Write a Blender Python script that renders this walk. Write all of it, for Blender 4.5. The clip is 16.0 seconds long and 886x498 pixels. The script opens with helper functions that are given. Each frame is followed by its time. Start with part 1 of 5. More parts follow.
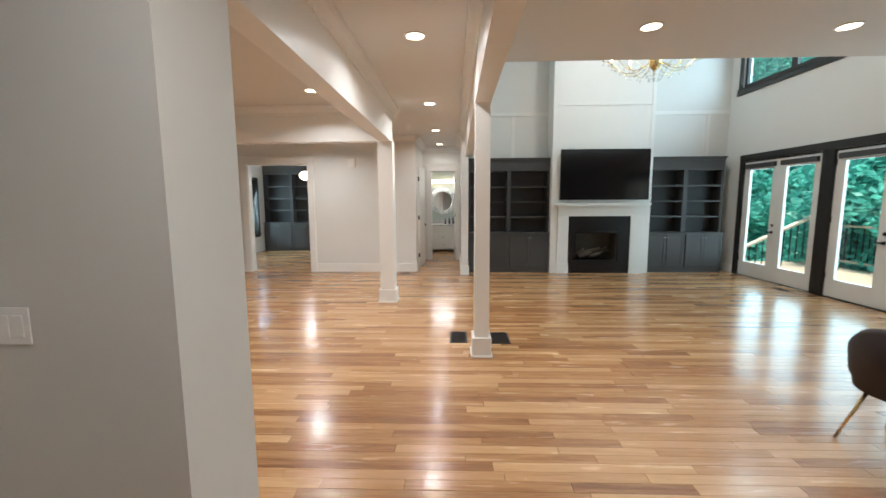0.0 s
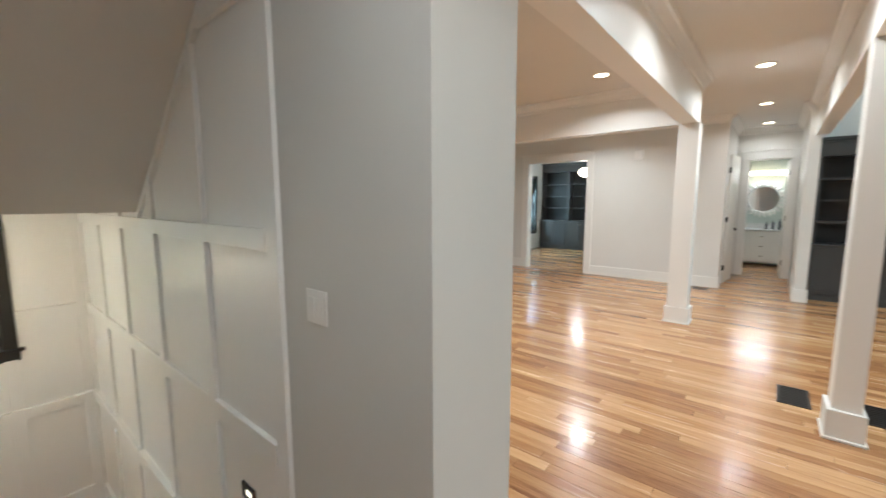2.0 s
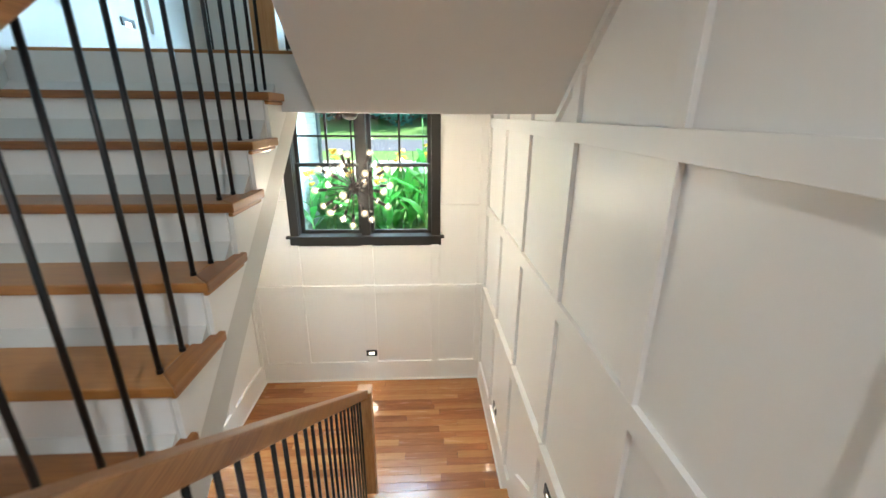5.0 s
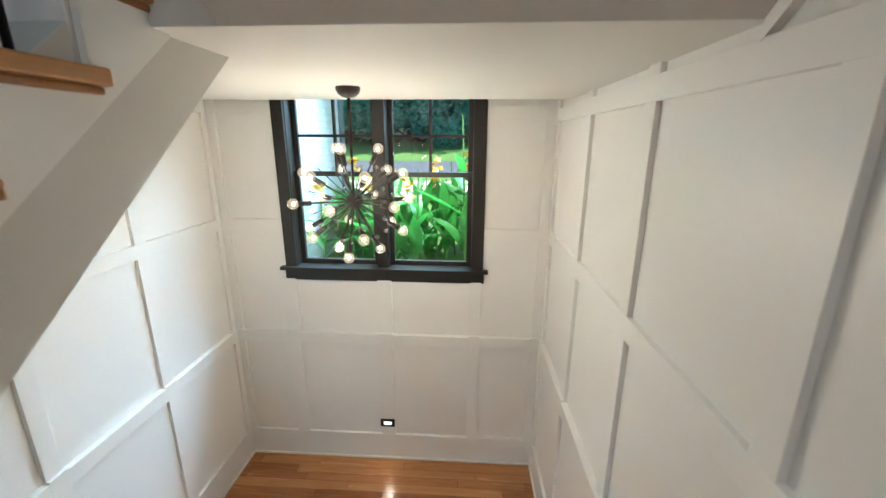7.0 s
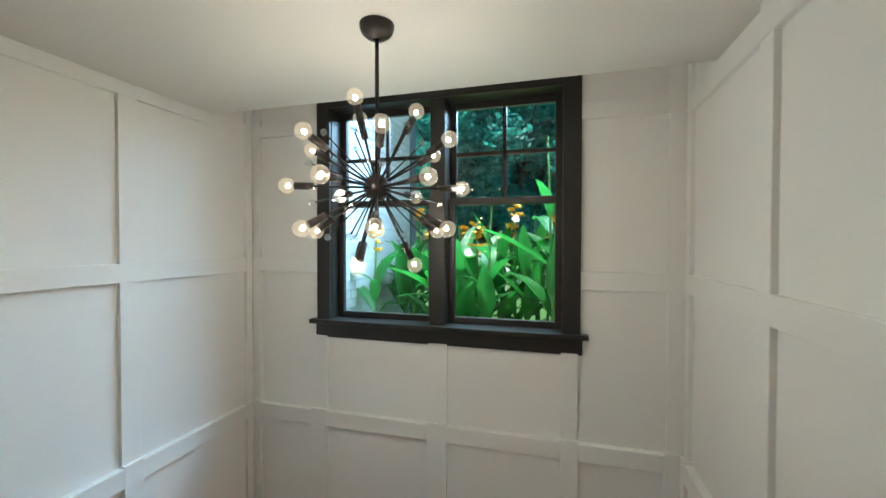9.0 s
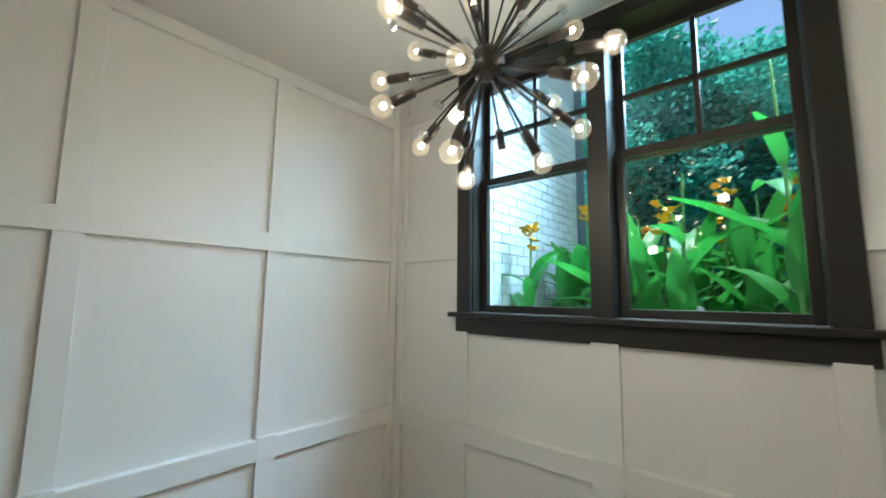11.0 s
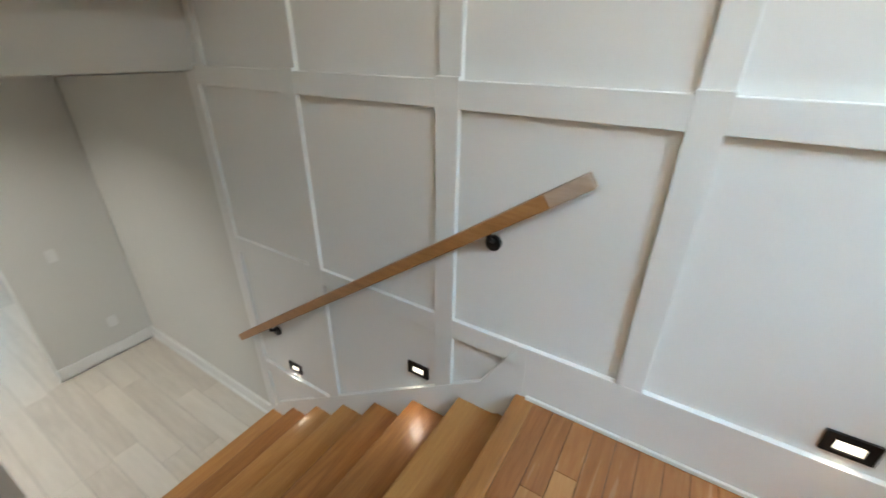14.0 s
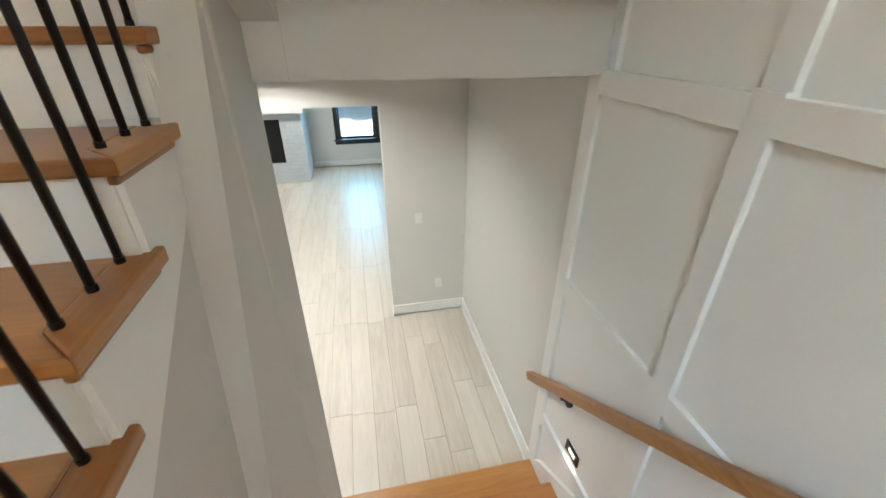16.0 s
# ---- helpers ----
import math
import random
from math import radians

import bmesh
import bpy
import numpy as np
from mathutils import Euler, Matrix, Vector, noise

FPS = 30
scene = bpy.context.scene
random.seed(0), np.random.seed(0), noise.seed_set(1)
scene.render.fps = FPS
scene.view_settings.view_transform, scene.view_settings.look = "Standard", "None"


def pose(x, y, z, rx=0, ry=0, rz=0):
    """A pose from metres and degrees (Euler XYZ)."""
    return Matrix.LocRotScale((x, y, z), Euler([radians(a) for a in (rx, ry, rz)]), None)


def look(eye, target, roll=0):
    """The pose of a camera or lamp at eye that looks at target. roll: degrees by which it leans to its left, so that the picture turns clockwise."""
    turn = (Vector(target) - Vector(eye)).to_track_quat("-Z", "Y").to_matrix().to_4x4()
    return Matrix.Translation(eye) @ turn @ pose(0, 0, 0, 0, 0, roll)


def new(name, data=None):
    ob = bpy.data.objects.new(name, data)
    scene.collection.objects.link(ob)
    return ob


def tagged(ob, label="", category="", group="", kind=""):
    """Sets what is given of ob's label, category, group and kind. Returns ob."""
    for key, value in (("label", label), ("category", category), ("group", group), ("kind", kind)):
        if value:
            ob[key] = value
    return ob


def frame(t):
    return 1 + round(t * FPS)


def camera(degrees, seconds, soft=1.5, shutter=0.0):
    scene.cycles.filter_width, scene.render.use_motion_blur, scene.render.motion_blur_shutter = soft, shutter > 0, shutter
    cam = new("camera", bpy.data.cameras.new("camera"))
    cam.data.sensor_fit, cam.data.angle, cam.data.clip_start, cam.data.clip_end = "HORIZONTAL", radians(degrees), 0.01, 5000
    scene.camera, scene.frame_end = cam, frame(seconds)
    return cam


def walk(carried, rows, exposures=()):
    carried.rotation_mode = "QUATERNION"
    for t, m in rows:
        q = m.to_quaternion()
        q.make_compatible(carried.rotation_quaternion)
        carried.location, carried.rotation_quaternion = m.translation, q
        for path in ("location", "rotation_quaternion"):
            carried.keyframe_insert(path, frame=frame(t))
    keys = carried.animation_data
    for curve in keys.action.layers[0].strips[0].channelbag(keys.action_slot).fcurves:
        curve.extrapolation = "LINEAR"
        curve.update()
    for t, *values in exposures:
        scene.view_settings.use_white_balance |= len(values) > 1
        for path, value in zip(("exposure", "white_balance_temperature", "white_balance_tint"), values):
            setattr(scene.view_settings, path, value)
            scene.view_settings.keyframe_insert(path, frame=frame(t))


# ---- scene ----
cam = camera(95.8, 16.0, shutter=0.3)
PATH = [
    (0, (-0.186, 0.100, 1.568), (-0.252, 2.085, 1.333), -0.3),
    (0.5, (-0.182, 0.322, 1.556), (-0.444, 2.291, 1.329), -0.6),
    (1, (-0.259, 0.488, 1.553), (-0.792, 2.403, 1.332), -0.5),
    (1.5, (-0.336, 0.532, 1.547), (-1.232, 2.306, 1.324), -0.3),
    (2, (-0.378, 0.502, 1.551), (-1.644, 2.032, 1.313), -0.1),
    (2.5, (-0.393, 0.459, 1.542), (-1.969, 1.657, 1.255), 0.2),
    (3, (-0.414, 0.462, 1.516), (-2.200, 1.285, 1.155), 0.3),
    (3.5, (-0.479, 0.476, 1.479), (-2.365, 0.965, 1.027), 0.3),
    (4, (-0.721, 0.490, 1.465), (-2.627, 0.756, 0.920), 0.2),
    (4.5, (-1.023, 0.518, 1.461), (-2.929, 0.666, 0.872), 0.3),
    (4.7, (-1.175, 0.531, 1.477), (-3.073, 0.659, 0.860), 0.4),
    (6.8, (-2.431, 0.611, 1.307), (-4.353, 0.526, 0.760), 0.2),
    (7, (-2.524, 0.606, 1.234), (-4.450, 0.490, 0.709), 0.2),
    (7.5, (-2.747, 0.608, 1.100), (-4.689, 0.423, 0.656), 0.1),
    (8, (-2.952, 0.623, 0.974), (-4.907, 0.359, 0.647), 0.1),
    (8.2, (-3.030, 0.615, 0.919), (-4.988, 0.310, 0.648), 0.1),
    (10.3, (-3.650, 0.617, 0.486), (-5.346, -0.401, 0.777), 0.3),
    (10.5, (-3.694, 0.614, 0.448), (-5.337, -0.488, 0.745), 0.4),
    (11, (-3.795, 0.565, 0.325), (-5.291, -0.741, 0.563), 0.7),
    (11.5, (-3.861, 0.432, 0.166), (-5.180, -1.069, 0.265), 0.9),
    (12, (-3.988, 0.360, 0.009), (-5.011, -1.355, -0.093), 1.1),
    (12.5, (-4.069, 0.262, -0.096), (-4.685, -1.613, -0.419), 1.4),
    (13, (-4.083, 0.103, -0.167), (-4.186, -1.820, -0.707), 1.4),
    (13.5, (-4.027, 0.010, -0.218), (-3.581, -1.796, -0.952), 1.2),
    (14, (-3.961, -0.077, -0.240), (-3.026, -1.599, -1.139), 0.8),
    (14.5, (-3.873, -0.136, -0.229), (-2.564, -1.285, -1.214), 0.4),
    (15, (-3.670, -0.217, -0.193), (-2.155, -1.030, -1.215), 0.2),
    (15.5, (-3.428, -0.298, -0.182), (-1.794, -0.856, -1.192), 0.2),
    (16, (-3.206, -0.360, -0.200), (-1.492, -0.725, -1.164), 0.1),
]
walk(cam, [(t, look(eye, target, roll)) for t, eye, target, roll in PATH], [
    (0.0, 0.92, 6500, 10), (1.5, 1.1, 6450, 9), (2.0, 1.12, 6150, 6), (2.4, 1.25, 5950, 4), (3.0, 1.4, 6000, 5), (4.0, 1.55, 6200, 8), (4.7, 1.8, 6150, 8), (5.8, 1.45, 6050, 8), (7.0, 1.15, 5950, 8),
    (8.0, 0.62, 5800, 7), (10.3, 0.35, 5700, 2), (11.2, 0.42, 5800, 2), (12.0, 0.6, 6400, 9), (13.5, 1.0, 6150, 8), (14.5, 1.3, 6200, 9), (16.0, 1.75, 6150, 8)])


# ---- world and light ----
world = bpy.data.worlds.new("sky")
scene.world = world
world.use_nodes = True
wn = world.node_tree.nodes
sky = wn.new("ShaderNodeTexSky")
sky.sky_type, sky.sun_disc = "NISHITA", False
sky.sun_elevation, sky.sun_rotation = radians(78), radians(225)
world.node_tree.links.new(sky.outputs[0], wn["Background"].inputs[0])
wn["Background"].inputs[1].default_value = 0.15


def lamp(name, kind, energy, m, color=(1, 1, 1), size=0.1, size_y=None, spread=None):
    data = bpy.data.lights.new(name, kind)
    data.energy, data.color = energy, color
    if kind == "AREA":
        data.size = size
        if size_y:
            data.shape, data.size_y = "RECTANGLE", size_y
        else:
            data.shape = "DISK"
        if spread:
            data.spread = radians(spread)
    elif kind == "SUN":
        data.angle = size
    else:
        data.shadow_soft_size = size
    ob = new(name, data)
    ob.matrix_world = m
    return ob


lamp("sun", "SUN", 5.0, look((0, 0, 0), (0.12, 0.14, -0.97)), (1, 0.95, 0.88), radians(0.6))
WARM, DAY = (0.98, 0.98, 0.97), (0.56, 0.84, 1.0)
# daylight through the real windows
lamp("window_light_stair", "AREA", 70, look((-6.30, 0.42, 2.15), (-4.9, -1.0, 0.1)), (0.54, 0.80, 1.0), 1.8, 1.2, 95)
lamp("window_light_upper", "AREA", 27, look((-5.90, -0.05, 3.0), (-2, -0.6, 2.2)), (0.44, 0.80, 1.0), 1.3, 1.5)
lamp("window_light_doors", "AREA", 100, look((6.35, 6.7, 1.4), (0, 6.7, 0.7)), DAY, 5.2, 2.4)
lamp("window_light_high", "AREA", 95, look((6.4, 7.2, 4.7), (1, 7.2, 3.4)), DAY, 3.8, 1.7)
lamp("window_light_basement", "AREA", 24, look((6.75, -0.38, -1.5), (3, -0.3, -2.6)), (0.25, 0.66, 1.0), 1.0, 1.5)
lamp("window_light_study", "AREA", 70, look((-6.75, 12.0, 1.6), (-4.8, 11.4, 1.0)), DAY, 1.0, 1.6)

# ---- materials ----


def mat(name, color, rough=0.5, metal=0.0, var=0.06, scale=6.0, bump=0.02, fine=90.0, emit=0.0, spec=0.5, rnd=0.0, coat=0.0):
    """Painted or plain surface: two scales of tone and a fine relief."""
    m = bpy.data.materials.new(name)
    m.use_nodes = True
    nt = m.node_tree
    n, l = nt.nodes, nt.links
    b = n["Principled BSDF"]
    b.inputs["Roughness"].default_value, b.inputs["Metallic"].default_value = rough, metal
    b.inputs["Specular IOR Level"].default_value, b.inputs["Coat Weight"].default_value = spec, coat
    tc = n.new("ShaderNodeTexCoord")
    n1 = n.new("ShaderNodeTexNoise")
    n1.inputs["Scale"].default_value, n1.inputs["Detail"].default_value = scale, 4
    n2 = n.new("ShaderNodeTexNoise")
    n2.inputs["Scale"].default_value, n2.inputs["Detail"].default_value = fine, 3
    l.new(tc.outputs["Object"], n1.inputs["Vector"])
    l.new(tc.outputs["Object"], n2.inputs["Vector"])
    hsv = n.new("ShaderNodeHueSaturation")
    hsv.inputs["Color"].default_value = (*color, 1)
    mr = n.new("ShaderNodeMapRange")
    mr.inputs["To Min"].default_value, mr.inputs["To Max"].default_value = 1 - var, 1 + var
    l.new(n1.outputs["Fac"], mr.inputs["Value"])
    last = mr.outputs[0]
    if rnd:
        oi = n.new("ShaderNodeObjectInfo")
        mr2 = n.new("ShaderNodeMapRange")
        mr2.inputs["To Min"].default_value, mr2.inputs["To Max"].default_value = 1 - rnd, 1 + rnd
        l.new(oi.outputs["Random"], mr2.inputs["Value"])
        mu = n.new("ShaderNodeMath")
        mu.operation = "MULTIPLY"
        l.new(last, mu.inputs[0])
        l.new(mr2.outputs[0], mu.inputs[1])
        last = mu.outputs[0]
    l.new(last, hsv.inputs["Value"])
    l.new(hsv.outputs[0], b.inputs["Base Color"])
    mr3 = n.new("ShaderNodeMapRange")
    mr3.inputs["To Min"].default_value, mr3.inputs["To Max"].default_value = max(0.02, rough - 0.06), min(1, rough + 0.06)
    l.new(n2.outputs["Fac"], mr3.inputs["Value"])
    l.new(mr3.outputs[0], b.inputs["Roughness"])
    if bump:
        bp = n.new("ShaderNodeBump")
        bp.inputs["Strength"].default_value, bp.inputs["Distance"].default_value = bump, 0.01
        l.new(n2.outputs["Fac"], bp.inputs["Height"])
        l.new(bp.outputs[0], b.inputs["Normal"])
    if emit:
        b.inputs["Emission Color"].default_value, b.inputs["Emission Strength"].default_value = (*color, 1), emit
    return m


def wood(name, dark, mid, light, axis="X", rough=0.3, by_island=False, ring=14.0, coat=0.0, contrast=1.0, tone=0.5):
    """Boards: tone by board, streaky grain along the axis, pores and a soft varnish."""
    m = bpy.data.materials.new(name)
    m.use_nodes = True
    nt = m.node_tree
    n, l = nt.nodes, nt.links
    b = n["Principled BSDF"]
    b.inputs["Coat Weight"].default_value, b.inputs["Coat Roughness"].default_value = coat, 0.12
    tc = n.new("ShaderNodeTexCoord")
    src = n.new("ShaderNodeNewGeometry") if by_island else n.new("ShaderNodeObjectInfo")
    rand = src.outputs["Random Per Island"] if by_island else src.outputs["Random"]
    mp = n.new("ShaderNodeMapping")
    st = {"X": (0.7, 9, 9), "Y": (9, 0.7, 9), "Z": (9, 9, 0.7)}[axis]
    mp.inputs["Scale"].default_value = st
    l.new(tc.outputs["Object"], mp.inputs["Vector"])
    off = n.new("ShaderNodeVectorMath")
    off.operation = "MULTIPLY_ADD"
    cmb = n.new("ShaderNodeCombineXYZ")
    for k in range(3):
        l.new(rand, cmb.inputs[k])
    off.inputs[1].default_value = (37, 51, 23)
    l.new(cmb.outputs[0], off.inputs[0])
    l.new(mp.outputs[0], off.inputs[2])
    g1 = n.new("ShaderNodeTexNoise")
    g1.inputs["Scale"].default_value, g1.inputs["Detail"].default_value, g1.inputs["Distortion"].default_value = ring * 0.13, 5, 1.4
    g2 = n.new("ShaderNodeTexNoise")
    g2.inputs["Scale"].default_value, g2.inputs["Detail"].default_value = ring, 3
    l.new(off.outputs[0], g1.inputs["Vector"])
    l.new(off.outputs[0], g2.inputs["Vector"])
    mix = n.new("ShaderNodeMath")
    mix.operation = "MULTIPLY_ADD"
    mix.inputs[1].default_value = 0.30 * contrast
    l.new(g2.outputs["Fac"], mix.inputs[0])
    m2 = n.new("ShaderNodeMath")
    m2.operation = "MULTIPLY_ADD"
    m2.inputs[1].default_value = 0.55 * contrast
    l.new(g1.outputs["Fac"], m2.inputs[0])
    m3 = n.new("ShaderNodeMath")
    m3.operation = "MULTIPLY_ADD"
    m3.inputs[1].default_value, m3.inputs[2].default_value = tone, -0.16 + 0.42 * (1 - contrast) + (0.5 - tone) * 0.5
    l.new(rand, m3.inputs[0])
    l.new(m3.outputs[0], m2.inputs[2])
    l.new(m2.outputs[0], mix.inputs[2])
    cr = n.new("ShaderNodeValToRGB")
    cr.color_ramp.elements[0].position, cr.color_ramp.elements[0].color = 0.12, (*dark, 1)
    cr.color_ramp.elements[1].position, cr.color_ramp.elements[1].color = 0.9, (*light, 1)
    e = cr.color_ramp.elements.new(0.5)
    e.color = (*mid, 1)
    l.new(mix.outputs[0], cr.inputs[0])
    l.new(cr.outputs[0], b.inputs["Base Color"])
    mr = n.new("ShaderNodeMapRange")
    mr.inputs["To Min"].default_value, mr.inputs["To Max"].default_value = rough - 0.07, rough + 0.09
    l.new(g1.outputs["Fac"], mr.inputs["Value"])
    l.new(mr.outputs[0], b.inputs["Roughness"])
    bp = n.new("ShaderNodeBump")
    bp.inputs["Strength"].default_value, bp.inputs["Distance"].default_value = 0.06, 0.004
    l.new(g2.outputs["Fac"], bp.inputs["Height"])
    l.new(bp.outputs[0], b.inputs["Normal"])
    return m


def glass(name, tint=(1, 1, 1), gloss=0.12, ior=1.5):
    """A thin clear pane: lets light straight through, with a mirror sheen that grows at grazing angles."""
    m = bpy.data.materials.new(name)
    m.use_nodes = True
    n, l = m.node_tree.nodes, m.node_tree.links
    n.remove(n["Principled BSDF"])
    tr = n.new("ShaderNodeBsdfTransparent")
    tr.inputs[0].default_value = (*tint, 1)
    gl = n.new("ShaderNodeBsdfGlossy")
    gl.inputs["Roughness"].default_value = 0.02
    fr = n.new("ShaderNodeLayerWeight")
    fr.inputs[0].default_value = 0.5
    pw = n.new("ShaderNodeMath")
    pw.operation = "POWER"
    pw.inputs[1].default_value = 4.0
    l.new(fr.outputs["Facing"], pw.inputs[0])
    ad = n.new("ShaderNodeMath")
    ad.operation = "MULTIPLY_ADD"
    ad.inputs[1].default_value, ad.inputs[2].default_value = 0.8, gloss * 0.3
    l.new(pw.outputs[0], ad.inputs[0])
    mx = n.new("ShaderNodeMixShader")
    l.new(ad.outputs[0], mx.inputs[0])
    l.new(tr.outputs[0], mx.inputs[1])
    l.new(gl.outputs[0], mx.inputs[2])
    l.new(mx.outputs[0], n["Material Output"].inputs[0])
    return m


def leafy(name, a, b_, back=0.5):
    m = mat(name, a, 0.42, var=0.3, scale=3.0, fine=30, bump=0.05)
    n, l = m.node_tree.nodes, m.node_tree.links
    g = n.new("ShaderNodeNewGeometry")
    cr = n.new("ShaderNodeValToRGB")
    cr.color_ramp.elements[0].color, cr.color_ramp.elements[1].color = (*a, 1), (*b_, 1)
    l.new(g.outputs["Random Per Island"], cr.inputs[0])
    hsv = [x for x in n if x.bl_idname == "ShaderNodeHueSaturation"][0]
    l.new(cr.outputs[0], hsv.inputs["Color"])
    tl = n.new("ShaderNodeBsdfTranslucent")
    l.new(cr.outputs[0], tl.inputs[0])
    mx = n.new("ShaderNodeMixShader")
    mx.inputs[0].default_value = back
    l.new(n["Principled BSDF"].outputs[0], mx.inputs[1])
    l.new(tl.outputs[0], mx.inputs[2])
    l.new(mx.outputs[0], n["Material Output"].inputs[0])
    return m


M_WHITE = mat("white_trim_paint", (0.80, 0.79, 0.76), 0.38, var=0.025, scale=2.2, bump=0.015, fine=60)
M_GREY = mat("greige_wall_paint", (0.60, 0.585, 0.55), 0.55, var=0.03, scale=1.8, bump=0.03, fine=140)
M_WALL = mat("pale_wall_paint", (0.72, 0.71, 0.68), 0.55, var=0.03, scale=1.8, bump=0.03, fine=140)
M_CEIL = mat("ceiling_paint", (0.70, 0.69, 0.66), 0.7, var=0.03, scale=1.5, bump=0.04, fine=120)
M_BASEWALL = mat("basement_wall_paint", (0.66, 0.645, 0.60), 0.55, var=0.03, scale=1.8, bump=0.03, fine=140)
M_DARK = mat("dark_bronze_paint", (0.019, 0.017, 0.015), 0.4, var=0.15, scale=5, bump=0.02, fine=60)
M_BLACK = mat("black_metal", (0.012, 0.011, 0.011), 0.35, 0.4, var=0.1, scale=9, bump=0.01)
M_BRONZE = mat("dark_bronze_metal", (0.022, 0.016, 0.013), 0.42, 0.2, var=0.1, scale=9, bump=0.01)
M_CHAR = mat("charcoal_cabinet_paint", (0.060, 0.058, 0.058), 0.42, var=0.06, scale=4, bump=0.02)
# same charcoal at half brightness: shade between the shelves put into the backs' colour
M_CHAR_SHADE = mat("charcoal_back_shade", (0.030, 0.028, 0.028), 0.5, var=0.06, scale=4, bump=0.02)
M_SLATE = mat("black_granite", (0.008, 0.008, 0.010), 0.25, var=0.3, scale=30, bump=0.0)
M_SCREEN = mat("black_screen", (0.004, 0.004, 0.005), 0.12, var=0.1, scale=2, bump=0.0)
M_FIREBRICK = mat("firebox_liner", (0.10, 0.085, 0.065), 0.8, var=0.3, scale=12, bump=0.2, fine=40)
M_NICKEL = mat("brushed_nickel", (0.75, 0.73, 0.70), 0.25, 1.0, var=0.05, scale=20, bump=0.0)
M_BRASS = mat("brass", (0.80, 0.58, 0.25), 0.25, 1.0, var=0.05, scale=20, bump=0.0)
M_VELVET = mat("dark_velvet", (0.035, 0.028, 0.028), 0.8, var=0.25, scale=8, bump=0.15, fine=200)
M_PLASTIC = mat("white_plastic", (0.78, 0.77, 0.74), 0.3, var=0.02, scale=10, bump=0.0)
M_LED = mat("lit_diffuser", (1.0, 0.84, 0.62), 0.5, var=0.0, bump=0.0, emit=4.5)
M_STEPLED = mat("lit_step_lens", (1.0, 0.90, 0.70), 0.5, var=0.0, bump=0.0, emit=1.1)
M_BULB = mat("glowing_filament", (1.0, 0.74, 0.46), 0.5, var=0.0, bump=0.0, emit=20.0)
M_CANDLE = mat("candle_bulb", (1.0, 0.72, 0.42), 0.5, var=0.0, bump=0.0, emit=12.0)
M_GLASS = glass("window_glass")
M_BULBGLASS = glass("bulb_glass", (1.0, 0.97, 0.92), 0.08, 1.18)
n_, l_ = M_BULBGLASS.node_tree.nodes, M_BULBGLASS.node_tree.links
em = n_.new("ShaderNodeEmission")
em.inputs[0].default_value, em.inputs[1].default_value = (1.0, 0.78, 0.52, 1), 0.14
ad_ = n_.new("ShaderNodeAddShader")
l_.new(n_["Material Output"].inputs[0].links[0].from_socket, ad_.inputs[0])
l_.new(em.outputs[0], ad_.inputs[1])
l_.new(ad_.outputs[0], n_["Material Output"].inputs[0])
M_CRYSTAL = glass("crystal", (0.95, 0.96, 0.97), 0.9)
M_MIRROR = mat("mirror", (0.9, 0.9, 0.9), 0.03, 1.0, var=0.0, bump=0.0)
M_MARBLE = mat("grey_marble", (0.62, 0.61, 0.59), 0.2, var=0.25, scale=7, bump=0.0)
OAK = [(0.20, 0.082, 0.032), (0.43, 0.222, 0.097), (0.61, 0.375, 0.19)]
M_FLOOR = wood("oak_floor", *OAK, "X", 0.24, coat=0.25, tone=0.55, contrast=1.12)
M_FLOOR_FAR = wood("oak_floor_far", *OAK, "X", 0.24, by_island=True, coat=0.25, tone=0.55, contrast=1.12)
M_FLOOR_Y = wood("oak_landing", (0.17, 0.055, 0.018), (0.36, 0.145, 0.048), (0.52, 0.26, 0.10), "Y", 0.24, coat=0.25)
M_TREAD = wood("oak_tread", (0.17, 0.060, 0.016), (0.36, 0.150, 0.040), (0.52, 0.255, 0.075), "Y", 0.31, coat=0.18)
M_RETURN = wood("return_oak_tread", (0.17, 0.060, 0.016), (0.36, 0.150, 0.040), (0.52, 0.255, 0.075), "X", 0.31, coat=0.18)
M_RAIL = wood("oak_rail", (0.22, 0.090, 0.028), (0.40, 0.19, 0.065), (0.52, 0.28, 0.11), "X", 0.33, contrast=1.15, ring=20)
M_POST = wood("oak_post", (0.23, 0.095, 0.03), (0.43, 0.215, 0.08), (0.55, 0.315, 0.135), "Z", 0.33, contrast=1.5, ring=20)
M_LVP = wood("pale_vinyl_plank", (0.40, 0.34, 0.27), (0.60, 0.535, 0.445), (0.70, 0.64, 0.55), "X", 0.32, contrast=1.0, ring=8, tone=0.22)
M_LVP_FAR = wood("pale_vinyl_plank_far", (0.40, 0.34, 0.27), (0.60, 0.535, 0.445), (0.70, 0.64, 0.55), "X", 0.32, by_island=True, contrast=1.0, ring=8, tone=0.22)
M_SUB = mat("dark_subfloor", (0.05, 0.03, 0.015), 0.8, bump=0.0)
M_SUB_PALE = mat("plank_joint", (0.22, 0.19, 0.15), 0.8, bump=0.0)
M_DECK = wood("pine_deck", (0.30, 0.25, 0.17), (0.44, 0.38, 0.28), (0.54, 0.48, 0.37), "X", 0.6)
M_BRICK = mat("white_painted_brick", (0.58, 0.62, 0.65), 0.7, var=0.10, scale=25, bump=0.5, fine=70, rnd=0.05)
M_MORTAR = mat("painted_mortar", (0.52, 0.54, 0.56), 0.85, var=0.1, scale=25, bump=0.4)
M_GRASS = mat("lawn", (0.08, 0.19, 0.035), 0.9, var=0.4, scale=2.5, bump=0.5, fine=60)
